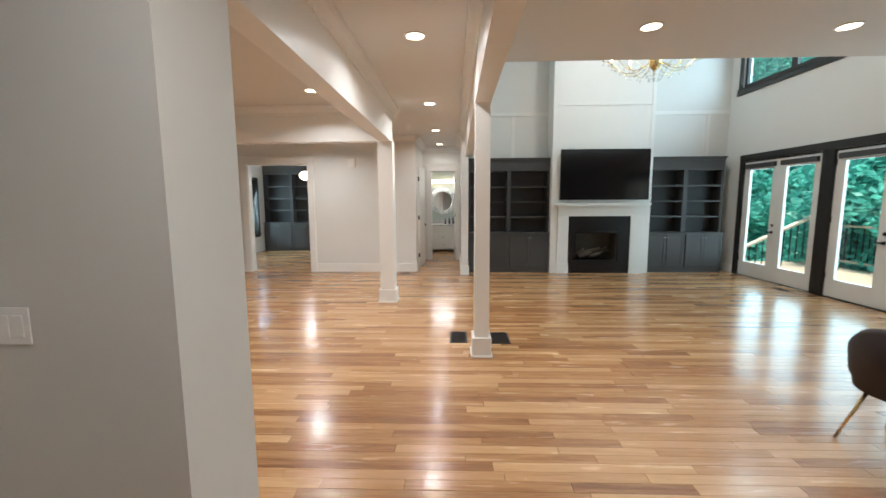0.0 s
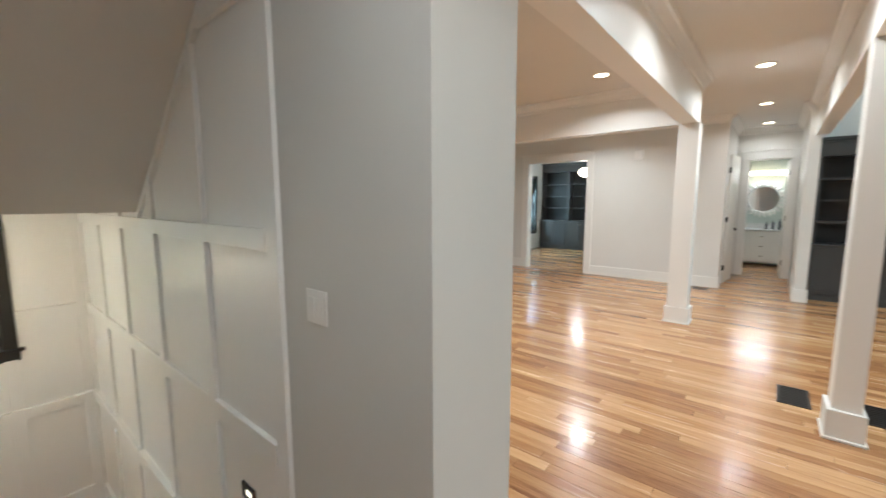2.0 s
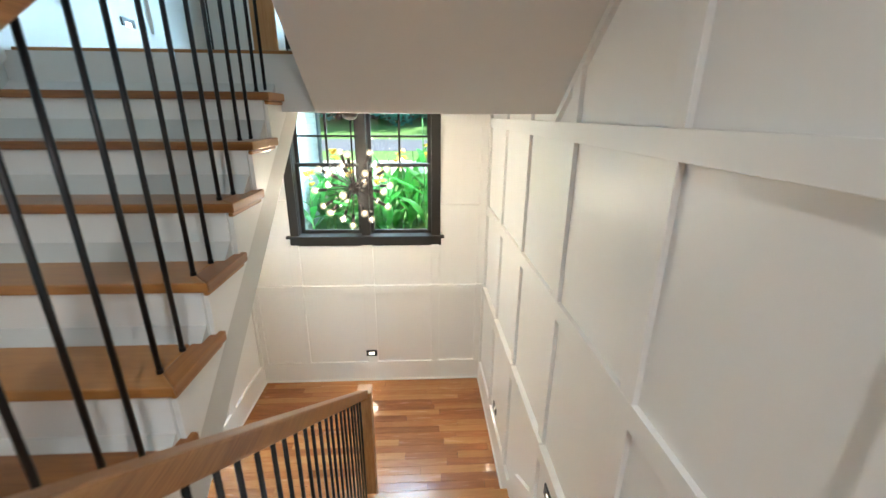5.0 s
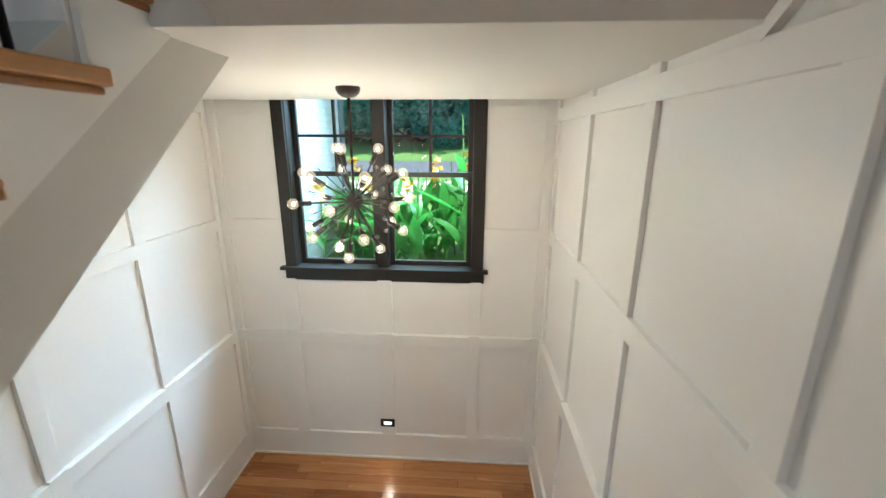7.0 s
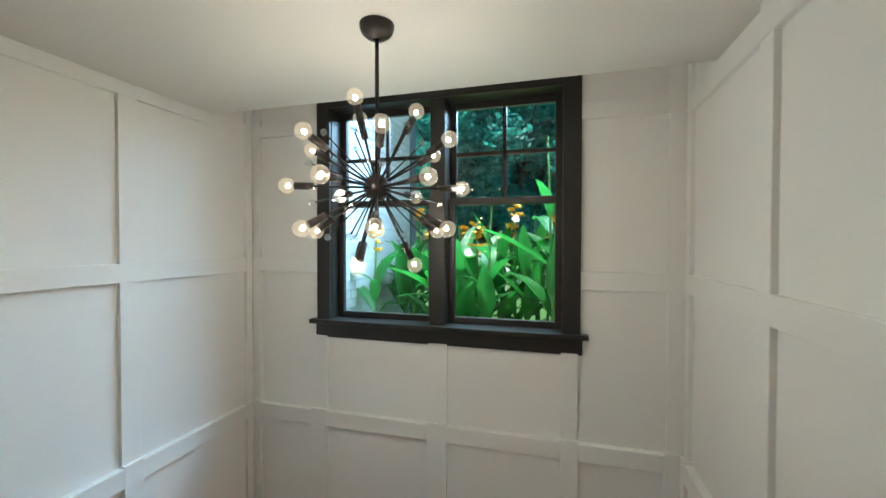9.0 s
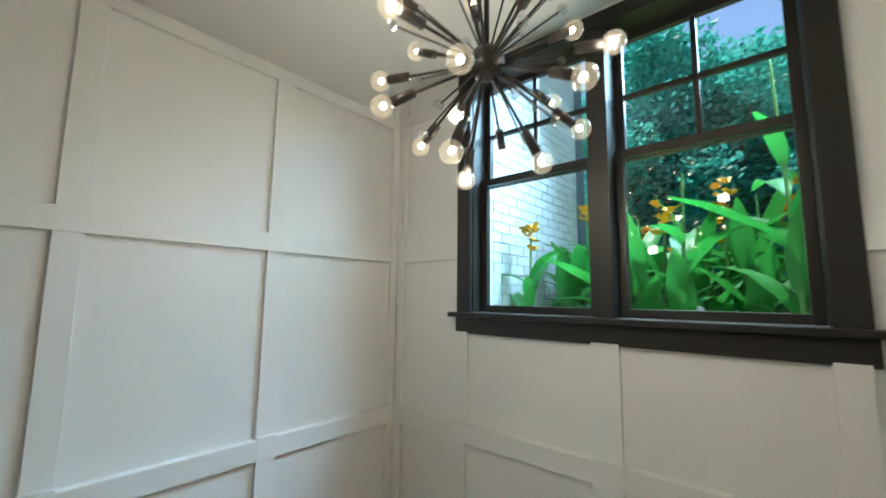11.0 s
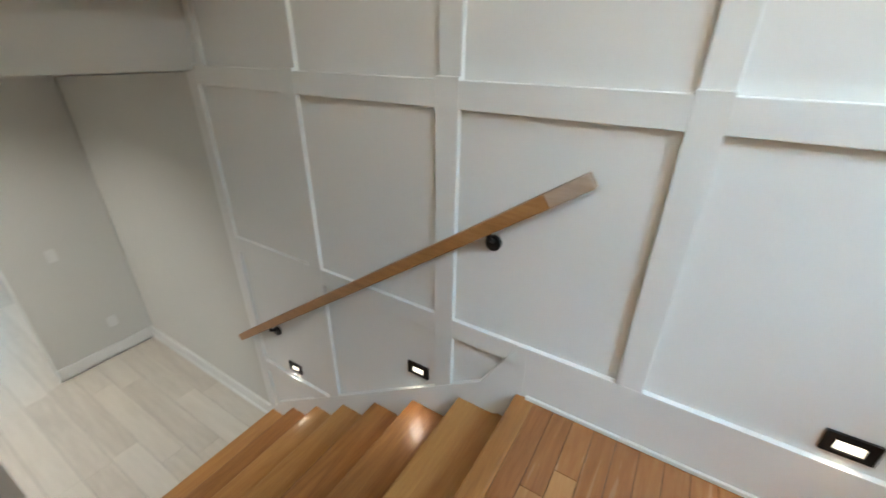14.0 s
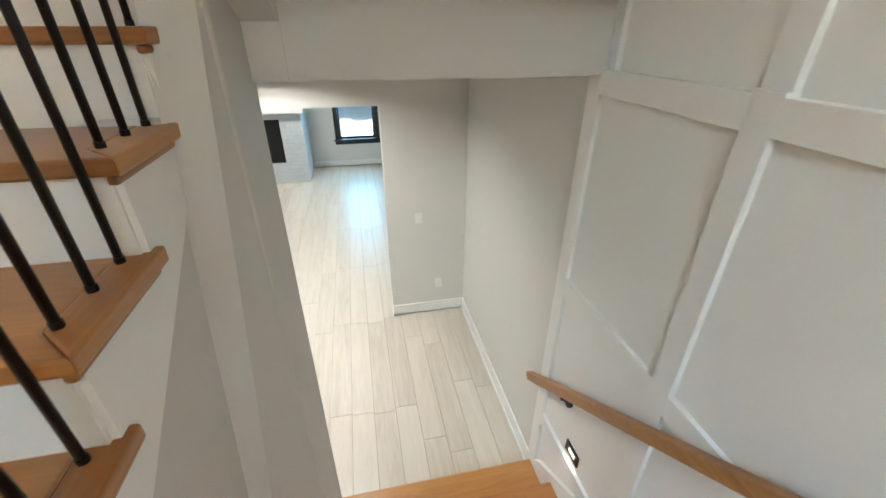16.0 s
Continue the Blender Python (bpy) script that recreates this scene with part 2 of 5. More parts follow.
M_DRIVE = mat("concrete_drive", (0.46, 0.45, 0.43), 0.85, var=0.12, scale=3, bump=0.2)
M_BARK = mat("bark", (0.09, 0.065, 0.045), 0.9, var=0.3, scale=8, bump=0.6, fine=25)
M_LEAF = leafy("tree_leaves", (0.055, 0.35, 0.285), (0.15, 0.60, 0.49), 0.65)
M_CANNA = leafy("canna_leaf", (0.018, 0.15, 0.022), (0.070, 0.33, 0.05), 0.45)
M_STEM = mat("canna_stem", (0.10, 0.24, 0.05), 0.5, var=0.2)
M_YELLOW = mat("yellow_petal", (0.75, 0.45, 0.03), 0.6, var=0.2, scale=30)
M_RED = mat("red_petal", (0.55, 0.02, 0.02), 0.6, var=0.2, scale=30)

# ---- mesh helpers ----


def box(bm, x0, x1, y0, y1, z0, z1, bevel=0.0):
    r = bmesh.ops.create_cube(bm, size=1.0, matrix=Matrix.LocRotScale(((x0 + x1) / 2, (y0 + y1) / 2, (z0 + z1) / 2), None, (abs(x1 - x0), abs(y1 - y0), abs(z1 - z0))))
    if bevel:
        es = list({e for v in r["verts"] for e in v.link_edges})
        bmesh.ops.bevel(bm, geom=es, offset=bevel, segments=2, affect="EDGES", profile=0.6)
    return bm


def boxes(*dims, bevel=0.0):
    bm = bmesh.new()
    for d in dims:
        box(bm, *d, bevel=bevel)
    return bm


def prism(pts, axis, a, b, bevel=0.0, bm=None):
    """Extrude a 2D outline: axis y takes (x, z), axis x takes (y, z), axis z takes (x, y)."""
    own = bmesh.new() if bm is None else bm
    put = {"y": lambda p, h: (p[0], h, p[1]), "x": lambda p, h: (h, p[0], p[1]), "z": lambda p, h: (p[0], p[1], h)}[axis]
    lo = [own.verts.new(put(p, a)) for p in pts]
    hi = [own.verts.new(put(p, b)) for p in pts]
    fs = [own.faces.new(lo), own.faces.new(hi[::-1])]
    for i in range(len(pts)):
        j = (i + 1) % len(pts)
        fs.append(own.faces.new((lo[j], lo[i], hi[i], hi[j])))
    bmesh.ops.recalc_face_normals(own, faces=fs)
    if bevel:
        es = list({e for f_ in fs for e in f_.edges})
        bmesh.ops.bevel(own, geom=es, offset=bevel, segments=2, affect="EDGES", profile=0.6)
    return own


def beam(p, q, w, h, bm=None, bevel=0.0, taper=1.0):
    """A bar from p to q, w across and h high."""
    own = bmesh.new() if bm is None else bm
    p, q = Vector(p), Vector(q)
    d = q - p
    side = Vector((-d.y, d.x, 0))
    side = side.normalized() if side.length > 1e-6 else Vector((0, 1, 0))
    up = d.normalized().cross(side) * -1
    if up.z < 0:
        up = -up
    vs = []
    for c, k in ((p, 1.0), (q, taper)):
        vs.append([own.verts.new(c + side * (sx * w / 2 * k) + up * (sz * h / 2 * k)) for sx, sz in ((-1, -1), (1, -1), (1, 1), (-1, 1))])
    fs = [own.faces.new(vs[0]), own.faces.new(vs[1][::-1])]
    for i in range(4):
        j = (i + 1) % 4
        fs.append(own.faces.new((vs[0][j], vs[0][i], vs[1][i], vs[1][j])))
    bmesh.ops.recalc_face_normals(own, faces=fs)
    if bevel:
        bmesh.ops.bevel(own, geom=list({e for f_ in fs for e in f_.edges}), offset=bevel, segments=2, affect="EDGES", profile=0.6)
    return own


def rod(p, q, r, seg=8, bm=None, r2=None):
    own = bmesh.new() if bm is None else bm
    p, q = Vector(p), Vector(q)
    m = Matrix.Translation((p + q) / 2) @ (q - p).to_track_quat("Z", "Y").to_matrix().to_4x4()
    bmesh.ops.create_cone(own, cap_ends=True, segments=seg, radius1=r, radius2=r if r2 is None else r2, depth=(q - p).length, matrix=m)
    return own


def ball(c, r, bm=None, u=12, v=8, scale=(1, 1, 1)):
    own = bmesh.new() if bm is None else bm
    bmesh.ops.create_uvsphere(own, u_segments=u, v_segments=v, radius=r, matrix=Matrix.LocRotScale(c, None, scale))
    return own


def mesh_of(name, bm, material, smooth=False):
    me = bpy.data.meshes.new(name)
    bm.to_mesh(me)
    bm.free()
    me.materials.append(material)
    if smooth:
        for p in me.polygons:
            p.use_smooth = True
    return me


def part(name, bm, material, parent, label="", smooth=False):
    """One mesh object under a thing or a part; coordinates are the world's."""
    ob = new(name, mesh_of(name, bm, material, smooth))
    ob.parent = parent
    ob.matrix_parent_inverse = parent.matrix_world.inverted() if parent.type != "EMPTY" else Matrix.Translation(-parent.location)
    if label:
        ob["label"] = label
    return ob


def thing(name, bm, material, label="", category="", group="", kind="", smooth=False):
    return tagged(new(name, mesh_of(name, bm, material, smooth)), label, category, group, kind)


def empty(name, at, label="", category="", group="", kind=""):
    ob = new(name)
    ob.location = at
    ob.empty_display_size = 0.1
    return tagged(ob, label, category, group, kind)


def struct(name, bm, material, label=""):
    return thing(name, bm, material, label, "", "", "structure")


# ---- the plan ----
WX, NY, SY = -5.56, 1.25, -1.365          # faces of the stair's west, north and south walls
LAND, BASE, UP = -1.568, -3.03, 1.762     # lower landing, basement and upper landing
TOP = 5.6
R1N, R2N = -1.86, 0.275                   # first riser and run of the flight down
R1S, R2S = -3.60, 0.28                    # first riser and run of the flight to the basement
R1U, R2U = -1.62, 0.244                   # first riser and run of the flight up
HN, HS, HU = 0.196, (LAND - BASE) / 8, UP / 9
D1_END = R1N - 7 * R2N
U_END = R1U - 8 * R2U

# ---- structure ----
slab = struct("floor_slab", boxes((-7.0, 0.1, NY + 0.40, 13.4, -0.36, -0.02), (0.1, 5.8, NY + 0.40, 9.5, -0.36, -0.02), (-1.76, 5.8, 1.251, NY + 0.40, -0.36, -0.02), (-1.60, 5.8, -3.6, 0.03, -0.36, -0.02), (R1N + 0.01, -1.60, 0.03, 1.25, -0.36, -0.02), (-1.60, 5.8, 0.03, 1.25, -0.36, -0.02)), M_SUB, "oak strip floor of the main storey")


def window_wall(name, axis, a, b, lo, hi, z0, z1, holes, material, label=""):
    """A wall a..b thick along the axis, lo..hi long, with holes (lo, hi, z0, z1) cut through."""
    bm = bmesh.new()
    cuts = sorted({lo, hi, *(h[0] for h in holes), *(h[1] for h in holes)})
    for s0, s1 in zip(cuts, cuts[1:]):
        mid, z = (s0 + s1) / 2, z0
        for h in sorted([h for h in holes if h[0] < mid < h[1]], key=lambda h: h[2]) + [None]:
            top = z1 if h is None else h[2]
            if top - z > 1e-4:
                box(bm, *((a, b, s0, s1) if axis == "x" else (s0, s1, a, b)), z, top)
            z = z if h is None else h[3]
    bmesh.ops.remove_doubles(bm, verts=bm.verts, dist=1e-5)
    return struct(name, bm, material, label)


WIN = (-0.78, 0.67, 0.24, 1.60)
WINU = (-0.78, 0.67, 2.15, 3.90)
wall_west = window_wall("wall_west", "x", WX - 0.22, WX, SY - 0.2, NY + 0.2, BASE - 0.2, TOP, [WIN, WINU], M_WHITE, "white panelled stair wall with a dark window")
wall_north = struct("wall_north", boxes((-5.56, -1.76, NY, NY + 0.40, BASE, TOP)), M_WHITE, "white panelled wall beside the flight down")
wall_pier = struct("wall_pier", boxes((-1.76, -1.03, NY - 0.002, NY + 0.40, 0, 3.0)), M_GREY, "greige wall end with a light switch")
wall_south = struct("wall_south", boxes((-5.56, -1.575, SY - 0.2, SY, BASE - 0.2, TOP)), M_WHITE, "white panelled stair wall with a handrail")
struct("wall_basement_side", boxes((-1.575, 6.5, SY - 0.2, SY - 0.004, BASE, -0.36)), M_BASEWALL)
struct("wall_stair_foot_south", boxes((-1.575, -1.40, SY - 0.2, SY - 0.003, -0.36, TOP)), M_GREY)
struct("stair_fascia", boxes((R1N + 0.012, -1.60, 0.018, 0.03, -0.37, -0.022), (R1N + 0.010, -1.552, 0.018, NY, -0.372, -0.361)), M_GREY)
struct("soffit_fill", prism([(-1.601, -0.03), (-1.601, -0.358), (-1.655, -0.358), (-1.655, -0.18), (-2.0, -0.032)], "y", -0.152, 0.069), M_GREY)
foot = bmesh.new()
fv = [foot.verts.new((x, y, z)) for z, xs in ((BASE, (-2.75, -2.0)), (-0.034, (-2.08, -1.98))) for x, y in ((xs[0], 0.0715), (xs[1], -0.035), (-1.601, -0.035), (-1.601, 0.0715))]
for f in ((0, 1, 2, 3), (4, 5, 6, 7), (0, 1, 5, 4), (1, 2, 6, 5), (2, 3, 7, 6), (3, 0, 4, 7)):
    foot.faces.new([fv[k] for k in f])
bmesh.ops.recalc_face_normals(foot, faces=foot.faces)
bmesh.ops.bevel(foot, geom=[e for e in foot.edges if abs(e.verts[0].co.z - e.verts[1].co.z) > 1 and e.verts[0].co.y < 0], offset=0.012, segments=3, profile=0.5, affect="EDGES")
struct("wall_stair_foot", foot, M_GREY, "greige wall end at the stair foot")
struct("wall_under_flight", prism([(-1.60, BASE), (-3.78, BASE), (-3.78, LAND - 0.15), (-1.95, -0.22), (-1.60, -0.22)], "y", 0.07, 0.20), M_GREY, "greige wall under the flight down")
wall_b = window_wall("wall_basement_opening", "x", 0.43, 0.58, SY, 2.6, BASE, -0.36, [(-0.57, 1.30, BASE, -0.78)], M_BASEWALL, "pale basement wall with a wide opening")
wall_bf = window_wall("wall_basement_far", "x", 6.30, 6.50, SY, 2.6, BASE, -0.36, [(-0.80, 0.05, -2.42, -0.9)], M_BASEWALL)
struct("wall_basement_back", boxes((-3.78, 6.3, 2.6, 2.75, BASE, -0.36)), M_BASEWALL)
struct("wall_basement_return", boxes((-3.92, -3.78, 0.07, 2.6, BASE, LAND - 0.16)), M_BASEWALL)
struct("ceiling_basement", boxes((-1.55, 6.3, SY, 0.06, -0.375, -0.362), (-1.55, 6.3, 0.21, 2.6, -0.375, -0.362)), M_CEIL)
# low ceiling of the main storey, tall one of the great room
struct("ceiling", boxes((-7.0, 5.8, 1.65, 4.46, 3.0, 3.2), (-1.0, 5.8, -3.6, 1.65, 3.0, 3.2), (-1.575, -1.0, -3.6, SY - 0.2, 3.0, 3.2), (-7.0, 0.0, 4.46, 13.4, 3.0, 3.2)), M_CEIL, "flat pale ceiling with round downlights")
struct("ceiling_great", boxes((0.0, 5.8, 4.30, 9.5, 5.5, 5.65)), M_CEIL)
struct("ceiling_stair", boxes((-5.78, -1.0, SY - 0.2, NY + 0.4, TOP, TOP + 0.15)), M_CEIL)
struct("wall_stair_upper", boxes((-1.0, -0.85, SY - 0.2, NY + 0.4, 3.2, TOP)), M_WALL)
struct("wall_great_upper", boxes((0.15, 5.8, 4.30, 4.46, 3.2, 5.5), (0.0, 0.15, 4.46, 9.35, 3.0, 5.5)), M_WALL)
struct("wall_back", boxes((-7.0, 5.8, -3.75, -3.6, 0, 3.0), (-1.575, -1.42, -3.6, SY - 0.2, 0, 3.0)), M_WALL)
struct("wall_dining_west", boxes((-7.15, -7.0, 1.25, 9.15, 0, 3.0)), M_WALL)
struct("wall_dining_south", boxes((-7.0, -5.56, NY, NY + 0.4, 0, 3.0)), M_WALL)
wall_door = window_wall("wall_study_door", "y", 9.0, 9.15, -7.0, -1.08, 0, 3.0, [(-4.84, -3.47, 0, 2.41)], M_WALL, "pale wall with a cased opening to a study")
struct("wall_hall_left", boxes((-1.23, -1.08, 9.15, 10.9, 0, 3.0)), M_WALL)
struct("wall_hall_right", boxes((-0.075, 0.07, 8.62, 10.9, 0, 3.0)), M_WALL)
window_wall("wall_hall_end", "y", 10.9, 11.03, -1.23, 0.07, 0, 3.0, [(-0.86, -0.19, 0, 2.38)], M_WALL)
struct("wall_bath", boxes((-1.6, 0.6, 13.0, 13.15, 0, 3.0), (-1.75, -1.6, 11.03, 13.15, 0, 3.0), (0.6, 0.75, 11.03, 13.15, 0, 3.0)), mat("bath_paint", (0.55, 0.60, 0.55), 0.55))
window_wall("wall_study_west", "x", -6.60, -6.45, 9.15, 13.3, 0, 3.0, [(11.4, 12.6, 0.6, 2.3)], M_WALL)
struct("wall_study_back", boxes((-7.0, -2.4, 13.3, 13.4, 0, 3.0), (-2.5, -2.4, 9.15, 13.3, 0, 3.0)), M_WALL)
wall_fire = struct("wall_fireplace", boxes((0.07, 5.8, 9.35, 9.5, 0, 5.5)), M_WALL, "tall white panelled fireplace wall")
DOORS = [(6.92, 8.78), (4.90, 6.76), (2.88, 4.74)]
wall_east = window_wall("wall_east", "x", 5.8, 5.98, -3.6, 9.5, 0, 5.5, [(a, b, 0, 2.36) for a, b in DOORS] + [(5.3, 9.0, 3.85, 5.2)], M_WALL, "white wall with glazed doors and high windows")
struct("header", boxes((-1.355, -1.17, 1.65, 6.26, 2.48, 3.0)), M_WHITE)
struct("header_cross", boxes((-7.0, -1.17, 6.262, 6.44, 2.48, 3.0)), M_WHITE)
struct("header_great", boxes((-0.005, 0.145, -3.6, 8.62, 2.50, 2.998)), M_WHITE)


def crown(name, p, q, out, z=3.0, h=0.13):
    """Crown moulding along a wall from p to q, stepping out along 'out'."""
    bm = bmesh.new()
    p, q, o = Vector((*p, 0)), Vector((*q, 0)), Vector((*out, 0))
    prof = [(0, -h), (0.018, -h), (0.024, -h * 0.72), (0.07, -h * 0.30), (0.09, -h * 0.22), (0.10, 0), (0, 0)]
    ends = [[bm.verts.new(c + o * a + Vector((0, 0, z - 0.002 + b))) for a, b in prof] for c in (p, q)]
    n = len(prof)
    for i in range(n):
        j = (i + 1) % n
        bm.faces.new((ends[0][i], ends[0][j], ends[1][j], ends[1][i]))
    bm.faces.new(ends[0]), bm.faces.new(ends[1][::-1])
    bmesh.ops.recalc_face_normals(bm, faces=bm.faces)
    return struct(name, bm, M_WHITE)


crown("crown_hall_left", (-1.17, 1.66), (-1.17, 6.44), (1, 0))
crown("crown_hall_right", (-0.005, -1.0), (-0.005, 8.62), (-1, 0))
crown("crown_dining", (-7.0, 6.26), (-1.355, 6.26), (0, -1))
crown("crown_dining_side", (-1.355, 1.66), (-1.355, 6.26), (-1, 0))
crown("crown_far", (-7.0, 9.0), (-1.08, 9.0), (0, -1))
crown("crown_hall_deep_left", (-1.08, 9.0), (-1.08, 10.9), (1, 0))
crown("crown_hall_deep_right", (-0.075, 8.62), (-0.075, 10.9), (-1, 0))
crown("crown_hall_end", (-1.08, 10.9), (-0.075, 10.9), (0, -1))


def baseboard(name, x0, x1, y0, y1, z=0.0, h=0.19, cap=True):
    dims = [(x0, x1, y0, y1, z, z + h)]
    return struct(name, boxes(*dims, bevel=0.004), M_WHITE)


baseboard("baseboard", -3.35, -1.08, 8.982, 8.999)
baseboard("baseboard", -7.0, -4.96, 8.982, 8.999)
baseboard("baseboard", -0.095, 0.09, 8.60, 8.619, h=0.2)
baseboard("baseboard", -0.095, -0.076, 8.619, 10.89)
baseboard("baseboard", -1.079, -1.062, 8.99, 9.2)
baseboard("baseboard", 5.60, 5.799, 9.33, 9.349)
baseboard("baseboard", 5.78, 5.799, 8.90, 9.33)
baseboard("baseboard", -1.75, -1.029, NY + 0.4, NY + 0.418)
baseboard("baseboard", -1.029, -1.011, NY - 0.02, NY + 0.418)
baseboard("baseboard", -5.5, -1.75, NY + 0.4, NY + 0.418)
# basement skirting
for d in ((-1.57, 0.43, SY - 0.003, SY + 0.013), (0.414, 0.43, SY + 0.013, -0.57), (6.283, 6.299, SY, 0.66), (-1.599, -1.583, -0.035, 0.2), (-1.66, -1.583, -0.051, -0.036)):
    baseboard("baseboard", *d, z=BASE, h=0.13)
    baseboard("baseboard_shoe", d[0] - 0.0, d[1] + 0.0, d[2] - 0.0, d[3] + 0.012, z=BASE, h=0.02)

# ---- panelled stair walls ----


def nskirt(x):
    return 0.218 + 0.67 * (x + 1.78)


def sskirt(x):
    return -1.72 - 0.66 * (x + 3.23)


# the wall below the chair rail is built out: backing, stiles and rail stand proud, and the rail's top is a ledge
BACK, PROUD, LEDGE = 0.019, 0.040, -0.337


def panel_n(name, x0, x1, z0, z1, d=0.021):
    part(name, boxes((x0, x1, NY - d, NY + 0.002, z0, z1), bevel=0.0025), M_WHITE, wall_north)


part("wainscot_backing", prism([(-5.559, -0.39), (-5.559, LAND), (-3.8, LAND), (-2.66, -0.39)], "y", NY - BACK, NY + 0.002), M_WHITE, wall_north)
for e in (-4.72, -3.985, -3.21, -2.445):
    low = max(LEDGE - 0.002, nskirt(e - 0.04) - 0.05)
    panel_n("stile", e - 0.085, e, low, 3.4)
    if e < -3:
        panel_n("lower_stile", e - 0.087, e + 0.002, max(LAND + 0.25, nskirt(e - 0.04) - 0.05), LEDGE + 0.011, PROUD)
panel_n("stile", -5.535, -5.475, LEDGE - 0.002, 1.66)
panel_n("lower_stile", -5.519, -5.462, LAND + 0.25, LEDGE + 0.011, PROUD)
panel_n("stile", -1.845, -1.757, nskirt(-1.8) - 0.08, 3.4)
for z0, z1, xr in ((1.362, 1.448, -1.85), (0.48, 0.577, -1.85), (2.30, 2.39, -1.85)):
    panel_n("rail", -5.47 if z1 < 1.6 else -3.4, xr, z0, z1, 0.0225)
panel_n("chair_rail", -5.519, -2.62, -0.43, LEDGE, PROUD - 0.001)
part("skirt_board", prism([(-1.757, 0.233), (-1.757, -0.05), (-1.9, -0.3), (-3.80, LAND - 0.1), (-3.95, LAND - 0.1), (-3.95, LAND + 0.25), (-3.83, LAND + 0.25), (-3.62, nskirt(-3.62))], "y", NY - PROUD - 0.002, NY + 0.002, 0.002), M_WHITE, wall_north)
part("baseboard", boxes((-5.518, -3.94, NY - PROUD - 0.001, NY + 0.002, LAND, LAND + 0.253), bevel=0.002), M_WHITE, wall_north)
part("shoe_moulding", boxes((-5.50, -3.8, NY - PROUD - 0.015, NY - PROUD - 0.002, LAND, LAND + 0.018), bevel=0.004), M_WHITE, wall_north)


def panel_s(name, x0, x1, z0, z1, d=0.021):
    part(name, boxes((x0, x1, SY - 0.002, SY + d, z0, z1), bevel=0.0025), M_WHITE, wall_south)


for a, b in ((-4.78, -4.69), (-4.02, -3.935), (-3.245, -3.155), (-2.42, -2.335)):
    panel_s("stile", a, b, LEDGE - 0.002, 1.62 if a < -3.7 else 1.2 if a < -3 else 0.5)
    panel_s("lower_stile", a - 0.002, b + 0.002, LAND + 0.25 if a < -3.5 else sskirt((a + b) / 2) - 0.05, LEDGE + 0.011, PROUD)
    panel_s("stile", a, b, 1.80, 4.6)
part("wainscot_backing", boxes((-5.559, -1.576, SY - 0.002, SY + BACK, BASE, -0.39)), M_WHITE, wall_south)
panel_s("lower_stile", -1.665, -1.577, BASE + 0.1, LEDGE + 0.011, PROUD)
panel_s("stile", -1.715, -1.656, LEDGE - 0.002, -0.03)
panel_s("stile", -5.535, -5.485, LEDGE - 0.002, 1.66)
panel_s("lower_stile", -5.519, -5.465, LAND + 0.25, LEDGE + 0.011, PROUD)
panel_s("chair_rail", -5.519, -1.60, -0.43, LEDGE, PROUD - 0.001)
for z0, z1, xa, xb in ((1.42, 1.50, -5.48, -3.6), (0.538, 0.628, -5.48, -2.4), (2.9, 2.99, -5.48, -1.7), (3.95, 4.04, -5.48, -1.7)):
    panel_s("rail", xa, xb, z0, z1, 0.0225)
for z0, z1, xa, xb in ((-1.415, -1.316, -3.56, -1.62), (-2.42, -2.32, -2.38, -1.62)):
    panel_s("lower_rail", xa, xb, z0, z1, PROUD - 0.001)
part("skirt_board", prism([(-3.56, LAND + 0.252), (-3.60, LAND + 0.252), (-3.60, LAND - 0.1), (-1.60, BASE), (-1.577, BASE), (-1.577, BASE + 0.13), (-1.72, sskirt(-1.72)), (-3.40, sskirt(-3.42))], "y", SY - 0.002, SY + PROUD + 0.002, 0.002), M_WHITE, wall_south)
part("baseboard", boxes((-5.518, -3.59, SY - 0.002, SY + PROUD + 0.001, LAND, LAND + 0.253), bevel=0.002), M_WHITE, wall_south)
part("shoe_moulding", boxes((-5.50, -3.62, SY + PROUD + 0.002, SY + PROUD + 0.015, LAND, LAND + 0.018), bevel=0.004), M_WHITE, wall_south)
part("skirt_board", prism([(-1.50, -0.02), (-1.60, -0.02), (U_END, UP), (-5.50, UP), (-5.50, UP + 0.24), (U_END + 0.1, UP + 0.24), (-1.50, 0.30)], "y", SY - 0.002, SY + 0.022, 0.002), M_WHITE, wall_south)


def panel_w(name, y0, y1, z0, z1, d=0.021):
    part(name, boxes((WX - 0.002, WX + d, y0, y1, z0, z1), bevel=0.0025), M_WHITE, wall_west)


part("wainscot_backing", boxes((WX - 0.002, WX + BACK, SY + BACK, NY - BACK, LAND, -0.39)), M_WHITE, wall_west)
for a, b in ((SY + 0.019, -1.285), (1.155, NY - 0.019)):
    panel_w("stile", a, b, LEDGE - 0.002, 1.66)
for a, b in ((SY + PROUD, -1.272), (1.142, NY - PROUD)):
    panel_w("lower_stile", a, b, LAND + 0.25, LEDGE + 0.011, PROUD)
for a, b in ((-0.885, -0.78), (-0.11, 0.007), (0.64, 0.728)):
    panel_w("stile", a, b, LEDGE - 0.002, 0.14)
    panel_w("lower_stile", a - 0.002, b + 0.002, LAND + 0.25, LEDGE + 0.011, PROUD)
panel_w("chair_rail", SY + PROUD, NY - PROUD, -0.43, LEDGE, PROUD - 0.001)
for y0, y1, z0, z1 in ((-1.29, -0.85, 0.538, 0.628), (0.74, 1.16, 0.48, 0.577), (-1.29, -0.85, 1.42, 1.50), (0.74, 1.16, 1.38, 1.47)):
    panel_w("rail", y0, y1, z0, z1, 0.0225)
